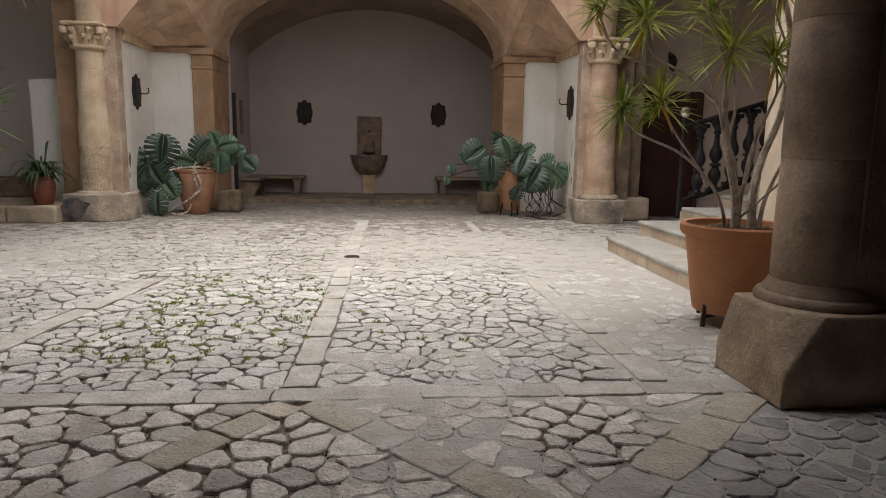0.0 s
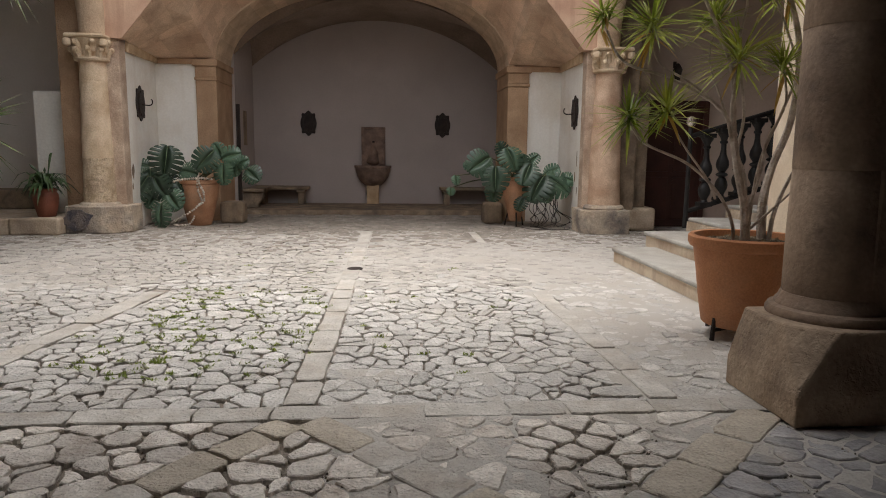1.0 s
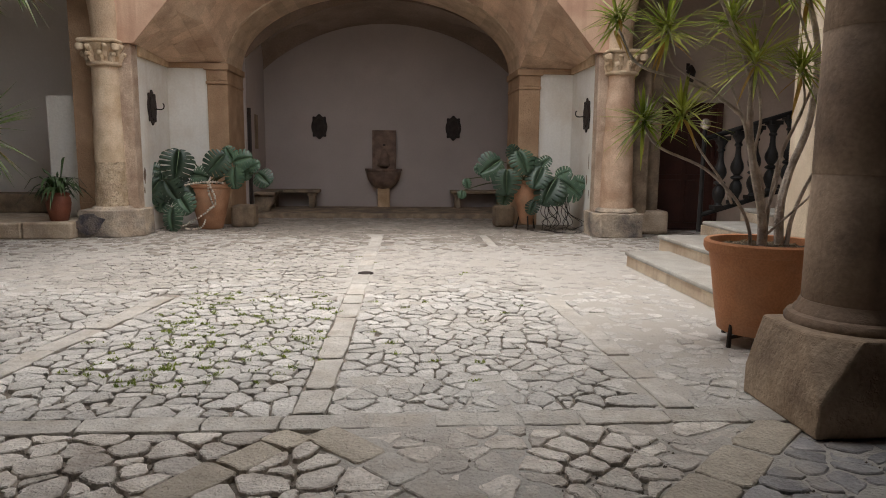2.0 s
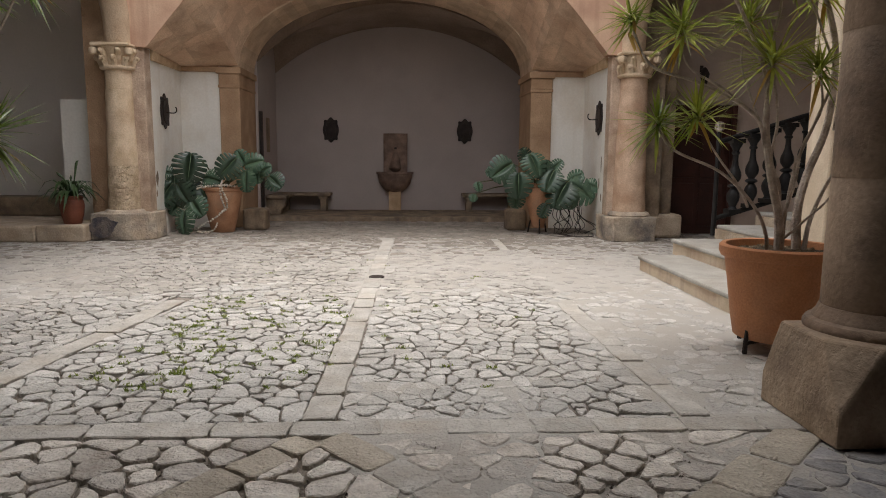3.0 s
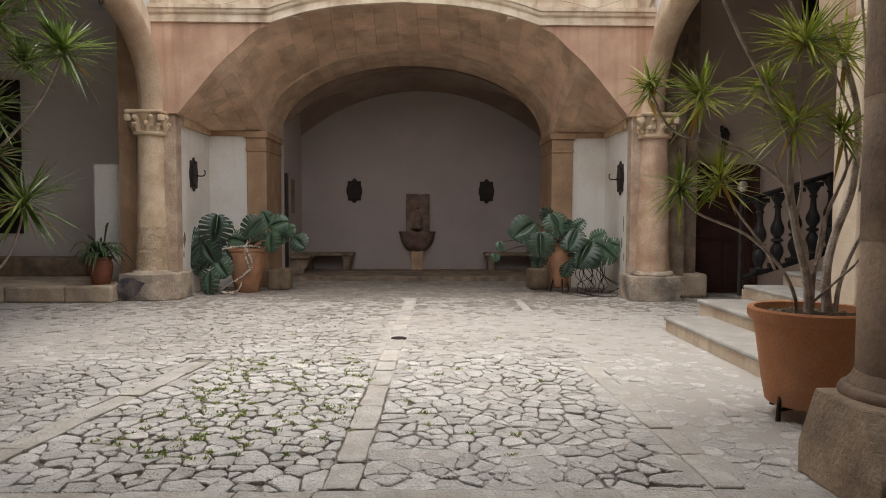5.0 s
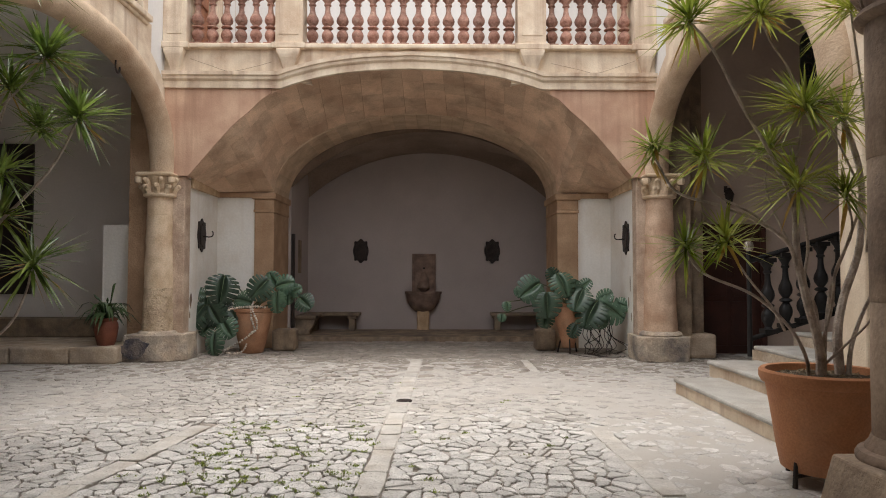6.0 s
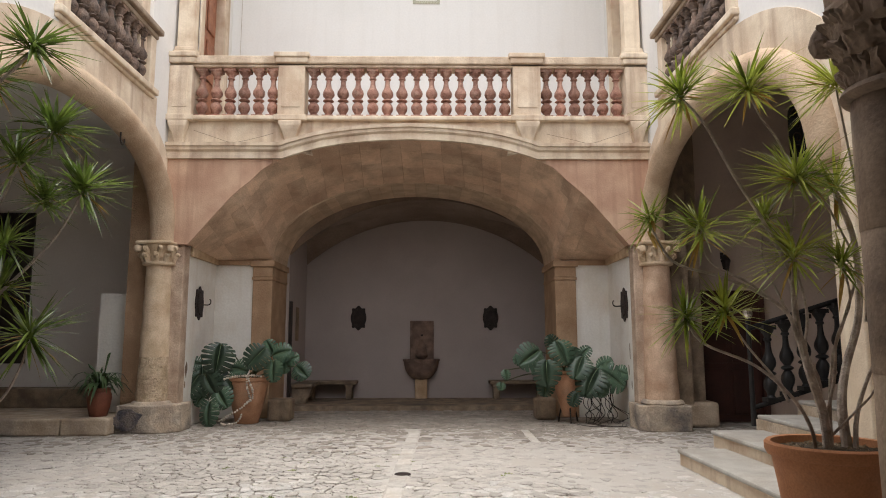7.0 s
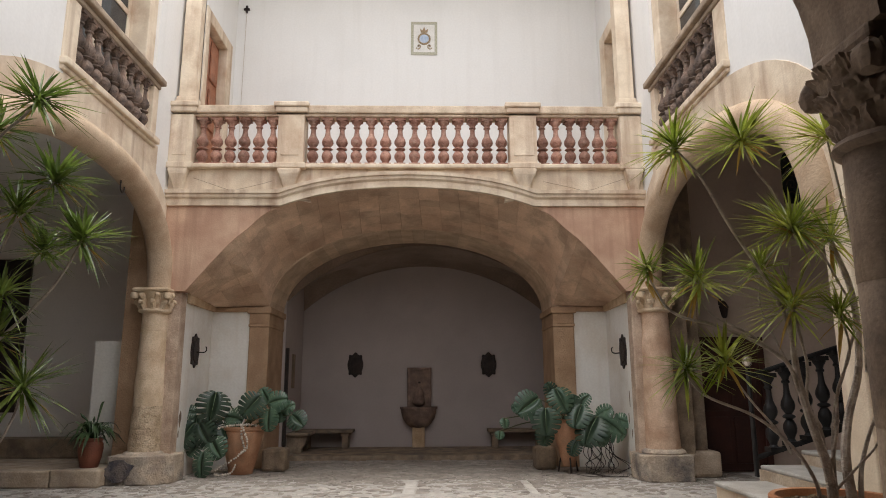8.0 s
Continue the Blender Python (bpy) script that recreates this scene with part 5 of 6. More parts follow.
LEFT = (
    (5.0, ((-3.26, 3.88), (-3.37, 3.73), (-3.54, 3.53), (-3.76, 3.14), (-3.9, 2.0), (-3.95, 0.70)), 0.038),
    (5.0, ((-3.04, 3.18), (-3.19, 2.95), (-3.43, 2.71), (-3.67, 2.48), (-3.86, 1.9)), 0.024),
    (5.0, ((-2.77, 2.67), (-2.94, 2.34), (-3.13, 2.07), (-3.40, 1.80), (-3.58, 1.5), (-3.85, 0.70)), 0.032),
    (5.0, ((-3.10, 1.50), (-3.16, 1.28), (-3.30, 1.03), (-3.5, 0.85), (-3.8, 0.70)), 0.026),
    (5.1, ((-3.64, 3.63), (-3.75, 3.3), (-3.85, 2.6)), 0.022),
    (5.1, ((-3.38, 2.95), (-3.5, 2.6), (-3.7, 2.2), (-3.88, 1.6)), 0.020),
    (4.9, ((-3.30, 2.2), (-3.45, 1.95), (-3.7, 1.5), (-3.9, 0.9)), 0.022),
)
dragon_tree("dragon_tree", "tall spiky-leaved plant on thin bare stems in a terracotta pot", (-3.95, 5.0), LEFT, (
    (-3.26, 5.0, 3.90, (0.2, -0.3, 1), 0.42, 95), (-3.04, 5.0, 3.20, (0.3, -0.2, 1), 0.38, 85), (-2.77, 5.0, 2.69, (0.4, -0.2, 1), 0.37, 90),
    (-3.10, 5.0, 1.52, (0.3, -0.4, 0.8), 0.40, 80), (-3.64, 5.1, 3.65, (0, 0, 1), 0.36, 70), (-3.38, 5.1, 2.97, (0.2, -0.2, 1), 0.36, 75),
    (-3.30, 4.9, 2.24, (0.2, -0.3, 1), 0.36, 75), (-3.12, 5.1, 2.62, (0.1, -0.2, 1), 0.30, 65), (-3.36, 5.0, 1.90, (0.1, -0.3, 1), 0.34, 60)), BLADE_DARK, 8, 0.03)

def monstera_leaf(seed):
    """A broad heart-shaped blade with a midrib and deep slits between its lobes."""
    rng = random.Random(seed)
    bm = bmesh.new()
    def spot(t, u, sgn):
        """From the midrib at t out to the heart-shaped margin at u = 1."""
        a = math.radians(164) * (1 - t) ** 0.85
        notch = 1 - 0.25 * max(0.0, (a - 2.2) / 0.56)
        mx, my = 0.57 * math.sin(a) ** 0.9 * notch, 0.40 + (0.60 if a < 1.57 else 0.46) * math.cos(a) * (1 if a > 1.57 else 1.0)
        px, py = mx * u, 0.92 * t ** 1.15 * (1 - u) + my * u
        return Vector((sgn * px, py, -0.30 * (py - 0.4) ** 2 - 0.05 * px * px / 0.28 + 0.07 * u * (1 - u)))
    lobes = 8
    for sgn in (-1, 1):
        for k in range(lobes):
            t0, t1 = k / lobes, (k + 1) / lobes
            inner = rng.uniform(0.34, 0.56)
            gap = rng.uniform(0.08, 0.16) / lobes
            cols = []
            for u in (0.0, 0.35, 0.6, 0.8, 0.93, 1.0):
                g = 0 if u <= inner or k == 0 and u < 0.7 or k == lobes - 1 else gap * min(1.0, 3 * (u - inner) / (1 - inner)) * (1.0 if u < 0.9 else 1.2 if u < 0.97 else 1.6)
                lift = 0.010 if 0.2 < u < 0.95 else 0.0
                cols.append((bm.verts.new(spot(t0 + g, u, sgn)), bm.verts.new(spot((t0 + t1) / 2, u * (1.03 if u > 0.97 else 1), sgn) + Vector((0, 0, lift))), bm.verts.new(spot(t1 - g, u, sgn))))
            for p, q in zip(cols, cols[1:]):
                bm.faces.new((p[0], q[0], q[1], p[1]))
                bm.faces.new((p[1], q[1], q[2], p[2]))
    bmesh.ops.remove_doubles(bm, verts=bm.verts, dist=0.0005)
    rib = []
    for k in range(9):
        t = k / 8
        p = spot(t, 0, 1)
        w = 0.014 * (1 - 0.8 * t)
        rib.append((bm.verts.new(p + Vector((-w, 0, 0.006))), bm.verts.new(p + Vector((w, 0, 0.006)))))
    for p, q in zip(rib, rib[1:]):
        bm.faces.new((p[0], p[1], q[1], q[0])).material_index = 1
    me = bpy.data.meshes.new("leaf")
    bm.to_mesh(me)
    bm.free()
    me.materials.append(MONSTERA)
    me.materials.append(RIB)
    me.shade_smooth()
    return me
LEAVES = [monstera_leaf(k) for k in range(4)]
def monstera(label, root, leaves, seed):
    """Leaves are given by the middle of the blade, its length, and the way its tip points (0 to the east, 90 up)."""
    rng = random.Random(seed)
    th = thing("swiss_cheese_plant", label, "plant", "plants beside the inner arch")
    for n, (x, y, z, size, way) in enumerate(leaves):
        size *= 0.90
        a = radians(way + rng.uniform(-8, 8))
        tip = Vector((math.cos(a), -rng.uniform(0.1, 0.45), math.sin(a))).normalized()
        face = Vector((rng.uniform(-0.6, 0.6), -1.0, rng.uniform(0.15, 1.1)))
        face = (face - tip * face.dot(tip)).normalized()
        across = tip.cross(face)
        rot = Matrix((across, tip, face)).transposed().to_4x4()
        foot = Vector((x, y, z)) - tip * 0.40 * size
        m = Matrix.Translation(foot) @ rot @ Matrix.Diagonal((size * rng.uniform(0.92, 1.04), size, size * rng.uniform(0.8, 1.5), 1))
        put("leaf", LEAVES[n % 4], th, m)
        bm = bmesh.new()
        stem = Vector(root) + Vector((rng.uniform(-0.08, 0.08), rng.uniform(-0.05, 0.05), 0))
        tube(bm, [stem, stem.lerp(foot, 0.55) + Vector((0, 0.10, 0.06)), foot + m.to_3x3() @ Vector((0, 0.05, -0.01))], [0.015, 0.012, 0.009], 6, 5)
        part("stem", bm, STEM, th, smooth=True)
    return th
URN = [(0.19, 0.0), (0.205, 0.02), (0.25, 0.2), (0.31, 0.45), (0.35, 0.66), (0.362, 0.72), (0.35, 0.74), (0.378, 0.76), (0.385, 0.80), (0.355, 0.82), (0.29, 0.80), (0.27, 0.74)]
pot("plant_pot", "broad pale orange terracotta urn hung with a string of shells", URN, -3.28, 12.05, 0.0, TERRACOTTA_OLD, 0.28, 0.75)
AMPH = [(0.09, 0.10), (0.11, 0.11), (0.14, 0.25), (0.20, 0.45), (0.245, 0.62), (0.24, 0.74), (0.19, 0.83), (0.17, 0.86), (0.19, 0.88), (0.2, 0.91), (0.18, 0.92), (0.15, 0.90)]
ap = pot("plant_pot", "tall terracotta amphora jar on a small iron tripod", AMPH, 2.52, 12.0, 0.0, TERRACOTTA_OLD, 0.155, 0.87)
for k in range(3):
    a = 2 * math.pi * k / 3 + 0.5
    bm = bmesh.new()
    tube(bm, [(2.52 + 0.12 * math.cos(a), 12 + 0.12 * math.sin(a), 0.3), (2.52 + 0.17 * math.cos(a), 12 + 0.17 * math.sin(a), 0.15), (2.52 + 0.2 * math.cos(a), 12 + 0.2 * math.sin(a), 0.0)], [0.014, 0.014, 0.016], 6, 3)
    part("stand_leg", bm, IRON, ap, "dark iron foot")
monstera("glossy dark green plant with broad slit leaves round a terracotta urn", (-3.3, 12.0, 0.76), ((-2.86, 11.85, 1.32, 0.33, 120), (-2.63, 11.85, 1.05, 0.33, -80), (-4.05, 11.85, 0.88, 0.40, -90), (-3.78, 11.84, 0.83, 0.40, -60), (-3.42, 11.80, 0.97, 0.40, -15), (-4.16, 11.84, 1.08, 0.28, 165), (-4.04, 11.80, 0.48, 0.33, -110), (-4.16, 11.72, 0.73, 0.54, -120), (-3.87, 11.66, 0.73, 0.49, -65), (-3.64, 11.62, 0.50, 0.42, -50), (-3.71, 11.66, 1.21, 0.60, -88), (-2.65, 11.70, 1.25, 0.40, 20), (-3.03, 11.66, 1.21, 0.51, -125), (-2.75, 11.62, 0.97, 0.43, -85), (-2.28, 11.70, 0.95, 0.37, -35), (-3.83, 11.56, 0.25, 0.48, -85), (-2.47, 11.80, 1.14, 0.28, 35), (-3.53, 11.76, 0.75, 0.28, -70)), 4)
monstera("glossy dark green plant with broad slit leaves spilling from an amphora", (2.52, 12.0, 0.88), ((2.23, 11.85, 1.41, 0.31, 120), (2.49, 11.85, 0.78, 0.28, -90), (2.78, 11.80, 1.25, 0.28, 50), (2.08, 11.80, 0.65, 0.35, -95), (3.11, 11.78, 1.03, 0.36, 40), (3.42, 11.70, 0.90, 0.31, -10), (2.57, 11.70, 0.46, 0.31, -110), (1.82, 11.68, 1.19, 0.54, -145), (2.36, 11.70, 1.30, 0.51, -60), (2.66, 11.66, 1.03, 0.52, -120), (2.07, 11.60, 0.93, 0.53, -95), (3.19, 11.60, 0.84, 0.61, -35), (2.85, 11.54, 0.80, 0.64, -115), (1.37, 11.75, 0.88, 0.20, -80), (1.28, 11.75, 0.67, 0.17, -100), (1.63, 11.78, 1.10, 0.28, 170), (2.58, 11.82, 1.18, 0.33, 70), (3.02, 11.62, 0.64, 0.33, -70)), 9)
garland = thing("shell_garland", "string of pale shells looped over the terracotta urn", "garland")
rng = random.Random(2)
for line in ([(-3.62, 11.72, 0.80), (-3.42, 11.68, 0.84), (-3.18, 11.69, 0.86), (-2.98, 11.75, 0.84)], [(-3.22, 11.68, 0.84), (-3.2, 11.70, 0.62), (-3.16, 11.72, 0.45), (-3.3, 11.70, 0.30), (-3.55, 11.66, 0.14), (-3.66, 11.62, 0.08)], [(-3.20, 11.66, 0.84), (-3.10, 11.68, 0.6), (-3.12, 11.70, 0.44), (-3.25, 11.70, 0.36)], [(-3.6, 11.6, 0.05), (-3.48, 11.58, 0.03), (-3.32, 11.58, 0.08), (-3.26, 11.62, 0.22)]):
    bm = bmesh.new()
    dense, last = smooth_line(line, 20), None
    for p in dense:
        if last is not None and (p - last).length < 0.036:
            continue
        last = p
        r = rng.uniform(0.018, 0.026)
        bmesh.ops.create_icosphere(bm, subdivisions=1, radius=r, matrix=Matrix.Translation(p + Vector((rng.uniform(-0.006, 0.006), 0, rng.uniform(-0.006, 0.006)))))
    part("strand", bm, SHELL, garland)["kind"] = "stuff"
for x0, x1, y0 in ((-2.98, -2.55, 12.25), (1.98, 2.36, 12.32)):
    tagged(part("stone_block", boxes((x0, x1, y0, y0 + 0.42, 0.0, 0.40)), STONE_DARK, bevel=0.05), "rough dark stone block beside the pilaster", "stone block", "stone blocks")
tangle = thing("dry_roots", "tangle of dry hanging roots beside the amphora", "roots")
for k in range(16):
    x, y = rng.uniform(2.8, 3.35), rng.uniform(11.7, 12.1)
    bm = bmesh.new()
    tube(bm, [(x, y, rng.uniform(0.5, 0.85)), (x + rng.uniform(-0.2, 0.2), y - 0.1, 0.35), (x + rng.uniform(-0.25, 0.25), y - rng.uniform(0, 0.3), 0.15), (x + rng.uniform(-0.1, 0.1), y - 0.1, 0.008)], [0.008, 0.007, 0.006, 0.004], 5, 5)
    part("root", bm, DARK_WOOD, tangle)
for k in range(4):
    bm = bmesh.new()
    x = rng.uniform(2.5, 2.9)
    tube(bm, [(x, 11.75, 0.02), (x + 0.2, 11.35, 0.012), (x + 0.5, 11.3, 0.012), (x + 0.62, 11.6, 0.012)], [0.006, 0.006, 0.006, 0.005], 5, 6)
    part("root", bm, DARK_WOOD, tangle)
# strap-leaved plant on the raised gallery
RED = [(0.12, 0.0), (0.13, 0.01), (0.165, 0.15), (0.185, 0.29), (0.18, 0.36), (0.16, 0.40), (0.175, 0.42), (0.185, 0.45), (0.17, 0.46), (0.14, 0.44)]
pot("plant_pot", "rounded dark red clay pot on the raised gallery floor", RED, -5.33, 10.78, 0.26, TERRACOTTA_RED, 0.145, 0.42)
fern = thing("strap_plant", "arching strap-leaved green plant in a red clay pot", "plant")
for k in range(46):
    a, ln = rng.uniform(0, 2 * math.pi), rng.uniform(0.35, 0.75)
    up = rng.uniform(0.18, 0.70)
    bm = bmesh.new()
    c, q = math.cos(a), math.sin(a)
    w = rng.uniform(0.026, 0.042)
    rows = []
    for t in (0, 0.25, 0.5, 0.75, 1.0):
        p = Vector((-5.33 + c * (0.04 + ln * 0.75 * t), 10.78 + q * (0.04 + ln * 0.75 * t), 0.68 + up * 1.6 * t - (up + 0.42 * ln * 1.2) * t * t))
        ww = w * (0.4 + 1.2 * t if t < 0.5 else 2.0 * (1 - t) + 0.03)
        rows.append((bm.verts.new(p + Vector((-q * ww, c * ww, 0))), bm.verts.new(p + Vector((0, 0, -0.006))), bm.verts.new(p - Vector((-q * ww, c * ww, 0)))))
    for lo, hi in zip(rows, rows[1:]):
        for j in (0, 1):
            bm.faces.new((lo[j], lo[j + 1], hi[j + 1], hi[j]))
    part("leaf", bm, STRAP, fern, smooth=True)
for dx, z in ((0.12, 1.28), (-0.16, 1.1), (0.02, 1.05)):
    bm = bmesh.new()
    tube(bm, [(-5.33, 10.78, 0.68), (-5.33 + dx * 0.5, 10.78, 0.95), (-5.33 + dx, 10.76, z - 0.05), (-5.33 + dx * 1.3, 10.76, z)], [0.01, 0.01, 0.022, 0.004], 6, 4)
    part("shoot", bm, STRAP, fern, smooth=True)

# ---- plaque, drain, hook ----
plaque = thing("tile_plaque", "framed ceramic tile panel with a crowned crest on the white wall", "plaque")
part("tile_field", boxes((-0.37, 0.21, 13.185, 13.199, 8.62, 9.41)), TILE, plaque)
part("tile_border", boxes((-0.37, -0.31, 13.178, 13.186, 8.62, 9.41), (0.15, 0.21, 13.178, 13.186, 8.62, 9.41), (-0.31, 0.15, 13.178, 13.186, 9.35, 9.41), (-0.31, 0.15, 13.178, 13.186, 8.62, 8.68)), TILE_EDGE, plaque, "patterned olive border")
bm = bmesh.new()
prism(bm, [(-0.08 + 0.10 * math.cos(k * math.pi / 10), 9.0 + 0.10 * math.sin(k * math.pi / 10)) for k in range(20)], "y", 13.176, 13.186)
crest = part("crest", bm, TILE_BLUE, plaque, "pale blue round shield")
bm = bmesh.new()
for k in range(20):
    a = k * math.pi / 10
    box(bm, -0.08 + 0.125 * math.cos(a) - 0.02, -0.08 + 0.125 * math.cos(a) + 0.02, 13.174, 13.184, 9.0 + 0.125 * math.sin(a) - 0.02, 9.0 + 0.125 * math.sin(a) + 0.02)
part("wreath", bm, TILE_BROWN, crest)
bm = bmesh.new()
prism(bm, [(-0.15, 9.15), (-0.01, 9.15), (0.01, 9.24), (-0.045, 9.2), (-0.08, 9.29), (-0.115, 9.2), (-0.17, 9.24)], "y", 13.174, 13.185)
part("crown", bm, TILE_BROWN, crest)
bm = bmesh.new()
for sx in (-1, 1):
    for k in range(9):
        a = k * 0.7
        r = 0.02 + 0.012 * k
        box(bm, -0.08 + sx * (0.12 + 0.5 * r * math.cos(a)) - 0.014, -0.08 + sx * (0.12 + 0.5 * r * math.cos(a)) + 0.014, 13.174, 13.184, 8.82 + r * 0.6 * math.sin(a) - 0.014, 8.82 + r * 0.6 * math.sin(a) + 0.014)
part("scrolls", bm, TILE_BROWN, crest)
wire = thing("wall_wire", "thin wire run down the corner of the white terrace wall", "wire")
bm = bmesh.new()
tube(bm, [(-4.0, 13.185, 5.4), (-4.01, 13.185, 7.5), (-4.0, 13.185, 9.7)], [0.004, 0.004, 0.004], 5, 3)
part("strand", bm, STONE_BASE, wire)
part("clip", boxes((-4.06, -3.94, 13.15, 13.199, 9.66, 9.70), (-4.02, -3.98, 13.15, 13.199, 9.6, 9.76)), IRON, wire)
drain = thing("drain_cover", "small round dark iron drain cover in the paving", "drain cover")
bm = bmesh.new()
lathe(bm, [(0.09, -0.02), (0.09, 0.010), (0.08, 0.013), (0.075, 0.008), (0.02, 0.006)], -0.27, 7.33, 24)
part("cover", bm, IRON, drain)
hk = thing("iron_hook", "small black iron hook under the side arch", "hook")
bm = bmesh.new()
tube(bm, [(XL, 9.3, 4.56), (XL, 9.3, 4.42), (XL, 9.36, 4.36), (XL, 9.42, 4.40), (XL, 9.42, 4.46)], [0.012] * 5, 6, 4)
part("hook_rod", bm, IRON, hk, smooth=True)

for pts in (((-4.1, 5.10), (-3.75, 4.98), (-3.42, 4.885), (-3.0, 4.97), (-2.72, 5.05)), ((2.05, 5.05), (2.5, 4.95), (2.82, 4.885), (3.15, 4.98), (3.5, 5.10))):
    cable = thing("wall_cable", "thin dark cable slung across the stone frieze", "cable", "cables on the frieze")
    bm = bmesh.new()
    tube(bm, [(x, YB - 0.012, z) for x, z in pts], [0.0035] * 5, 5, 4)
    part("strand", bm, STONE_DARK, cable)
for x, y, z, w, h in ((RL + 0.003, 11.42, 0.98, 0.05, 0.14), (RL + 0.003, 11.38, 0.72, 0.025, 0.06), (RR - 0.003, 11.5, 1.3, 0.02, 0.16), (RR - 0.003, 11.6, 0.95, 0.03, 0.10), (RR - 0.003, 11.45, 0.7, 0.02, 0.08)):
    bm = bmesh.new()
    prism(bm, [(y + w * math.cos(k * 0.7) * rng.uniform(0.7, 1.2), z + h * math.sin(k * 0.7) * rng.uniform(0.7, 1.2)) for k in range(9)], "x", x - 0.002, x + 0.002)
    tagged(part("plaster_flake", bm, STONE_DARK), "grey patch where white plaster has flaked off", "flake", "flaked patches", "structure")

# ---- paving: slabs in strips and polygonal cobbles between them ----
paving = tagged(new("paving"), "uneven polygonal grey cobbles between strips of pale slabs", "paving", "", "structure")
STRIPS = (   # from, to, width, tan
    ((-2.6, 2.97), (2.25, 2.97), 0.185, 0), ((-0.385, 3.08), (-0.23, 10.9), 0.185, 0), ((1.66, 3.08), (1.60, 5.9), 0.175, 0), ((-2.52, 3.1), (-2.12, 6.1), 0.19, 0), ((1.56, 9.6), (1.58, 11.0), 0.12, 0),
    ((0.70, 1.55), (2.12, 2.86), 0.235, 1), ((-1.62, 1.3), (-0.40, 2.84), 0.20, 1), ((-0.30, 2.86), (1.05, 1.35), 0.20, 1), ((-2.3, 2.85), (-1.35, 1.7), 0.18, 1))
rng = random.Random(11)
def clip(poly, n, c):
    """The part of a polygon where p . n <= c."""
    out = []
    for i, p in enumerate(poly):
        q = poly[(i + 1) % len(poly)]
        dp, dq = p[0] * n[0] + p[1] * n[1] - c, q[0] * n[0] + q[1] * n[1] - c
        if dp <= 0:
            out.append(p)
        if dp * dq < 0:
            f = dp / (dp - dq)
            out.append((p[0] + f * (q[0] - p[0]), p[1] + f * (q[1] - p[1])))
    return out
def stone_verts(poly, top, tilt, cut=0.17, slope=0.006, ragged=0.006):
    """Rings of a worn stone: foot, shoulder and top."""
    ring = []
    for i, p in enumerate(poly):
        a, b = poly[i - 1], poly[(i + 1) % len(poly)]
        ring.append((p[0] + (a[0] - p[0]) * cut, p[1] + (a[1] - p[1]) * cut))
        ring.append((p[0] + (b[0] - p[0]) * cut, p[1] + (b[1] - p[1]) * cut))
    if ragged > 0.0065:
        ring = [q for i, p in enumerate(ring) for q in ((p, ((p[0] + ring[(i + 1) % len(ring)][0]) / 2, (p[1] + ring[(i + 1) % len(ring)][1]) / 2)) if math.dist(p, ring[(i + 1) % len(ring)]) > 0.045 else (p,))]
    ring = [(p[0] + rng.uniform(-ragged, ragged), p[1] + rng.uniform(-ragged, ragged)) for p in ring]
    cx, cy = sum(p[0] for p in ring) / len(ring), sum(p[1] for p in ring) / len(ring)
    def level(px, py, z):
        return z + tilt[0] * (px - cx) + tilt[1] * (py - cy)
    def shrink(p, d):
        v = Vector((p[0] - cx, p[1] - cy))
        k = max(0.3, 1 - d / max(v.length, 0.01))
        return cx + v.x * k, cy + v.y * k
    foot = [(*p, -0.045) for p in ring]
    sh = [(*p, level(*p, top - slope)) for p in ring]
    cap = [(*(q := shrink(p, 0.007)), level(*q, top)) for p in ring]
    return foot, sh, cap
def add_stone(verts, faces, rings):
    foot, sh, cap = rings
    n, b = len(foot), len(verts)
    verts += foot + sh + cap
    for lo in (0, n):
        for k in range(n):
            faces.append((b + lo + k, b + lo + (k + 1) % n, b + lo + n + (k + 1) % n, b + lo + n + k))
    faces.append(tuple(b + 2 * n + k for k in range(n)))
def finish(name, verts, faces, mat):
    me = bpy.data.meshes.new(name)
    me.from_pydata(verts, [], faces)
    me.materials.append(mat)
    return new(name, me)
for (x0, y0), (x1, y1), w, tan in STRIPS:
    d = Vector((x1 - x0, y1 - y0))
    total, d = d.length, d.normalized()
    n = Vector((-d.y, d.x))
    at = 0.0
    while at < total - 0.05:
        ln = min(rng.uniform(0.22, 0.44) if tan else rng.uniform(0.32, 0.62), total - at)
        if total - at - ln < 0.15:
            ln = total - at
        a, b = at + 0.006, at + ln - 0.006
        hw = w / 2 - 0.004
        quad = [(x0 + d.x * s + n.x * t + rng.uniform(-0.006, 0.006), y0 + d.y * s + n.y * t + rng.uniform(-0.006, 0.006)) for s, t in ((a, -hw), (b, -hw), (b, hw), (a, hw))]
        verts, faces = [], []
        add_stone(verts, faces, stone_verts(quad, rng.uniform(0.002, 0.008), (rng.uniform(-0.02, 0.02), rng.uniform(-0.02, 0.02)), 0.08, 0.005, 0.010))
        ob = finish("slab", verts, faces, SLAB_TAN if tan and rng.random() < 0.65 else SLAB)
        ob.parent = paving
        at += ln
seeds = []
y = -3.9
while y < 14.1:
    step = 0.15 if y < 1.3 else 0.122 if y < 2.9 else 0.098
    x = -6.2 + rng.uniform(0, 0.1)
    while x < 5.2:
        seeds.append((x + rng.uniform(-0.055, 0.055), y + rng.uniform(-0.05, 0.05)))
        x += (0.21 if y < 1.3 else 0.172 if y < 2.9 else 0.14) * rng.uniform(0.6, 1.5)
    y += step
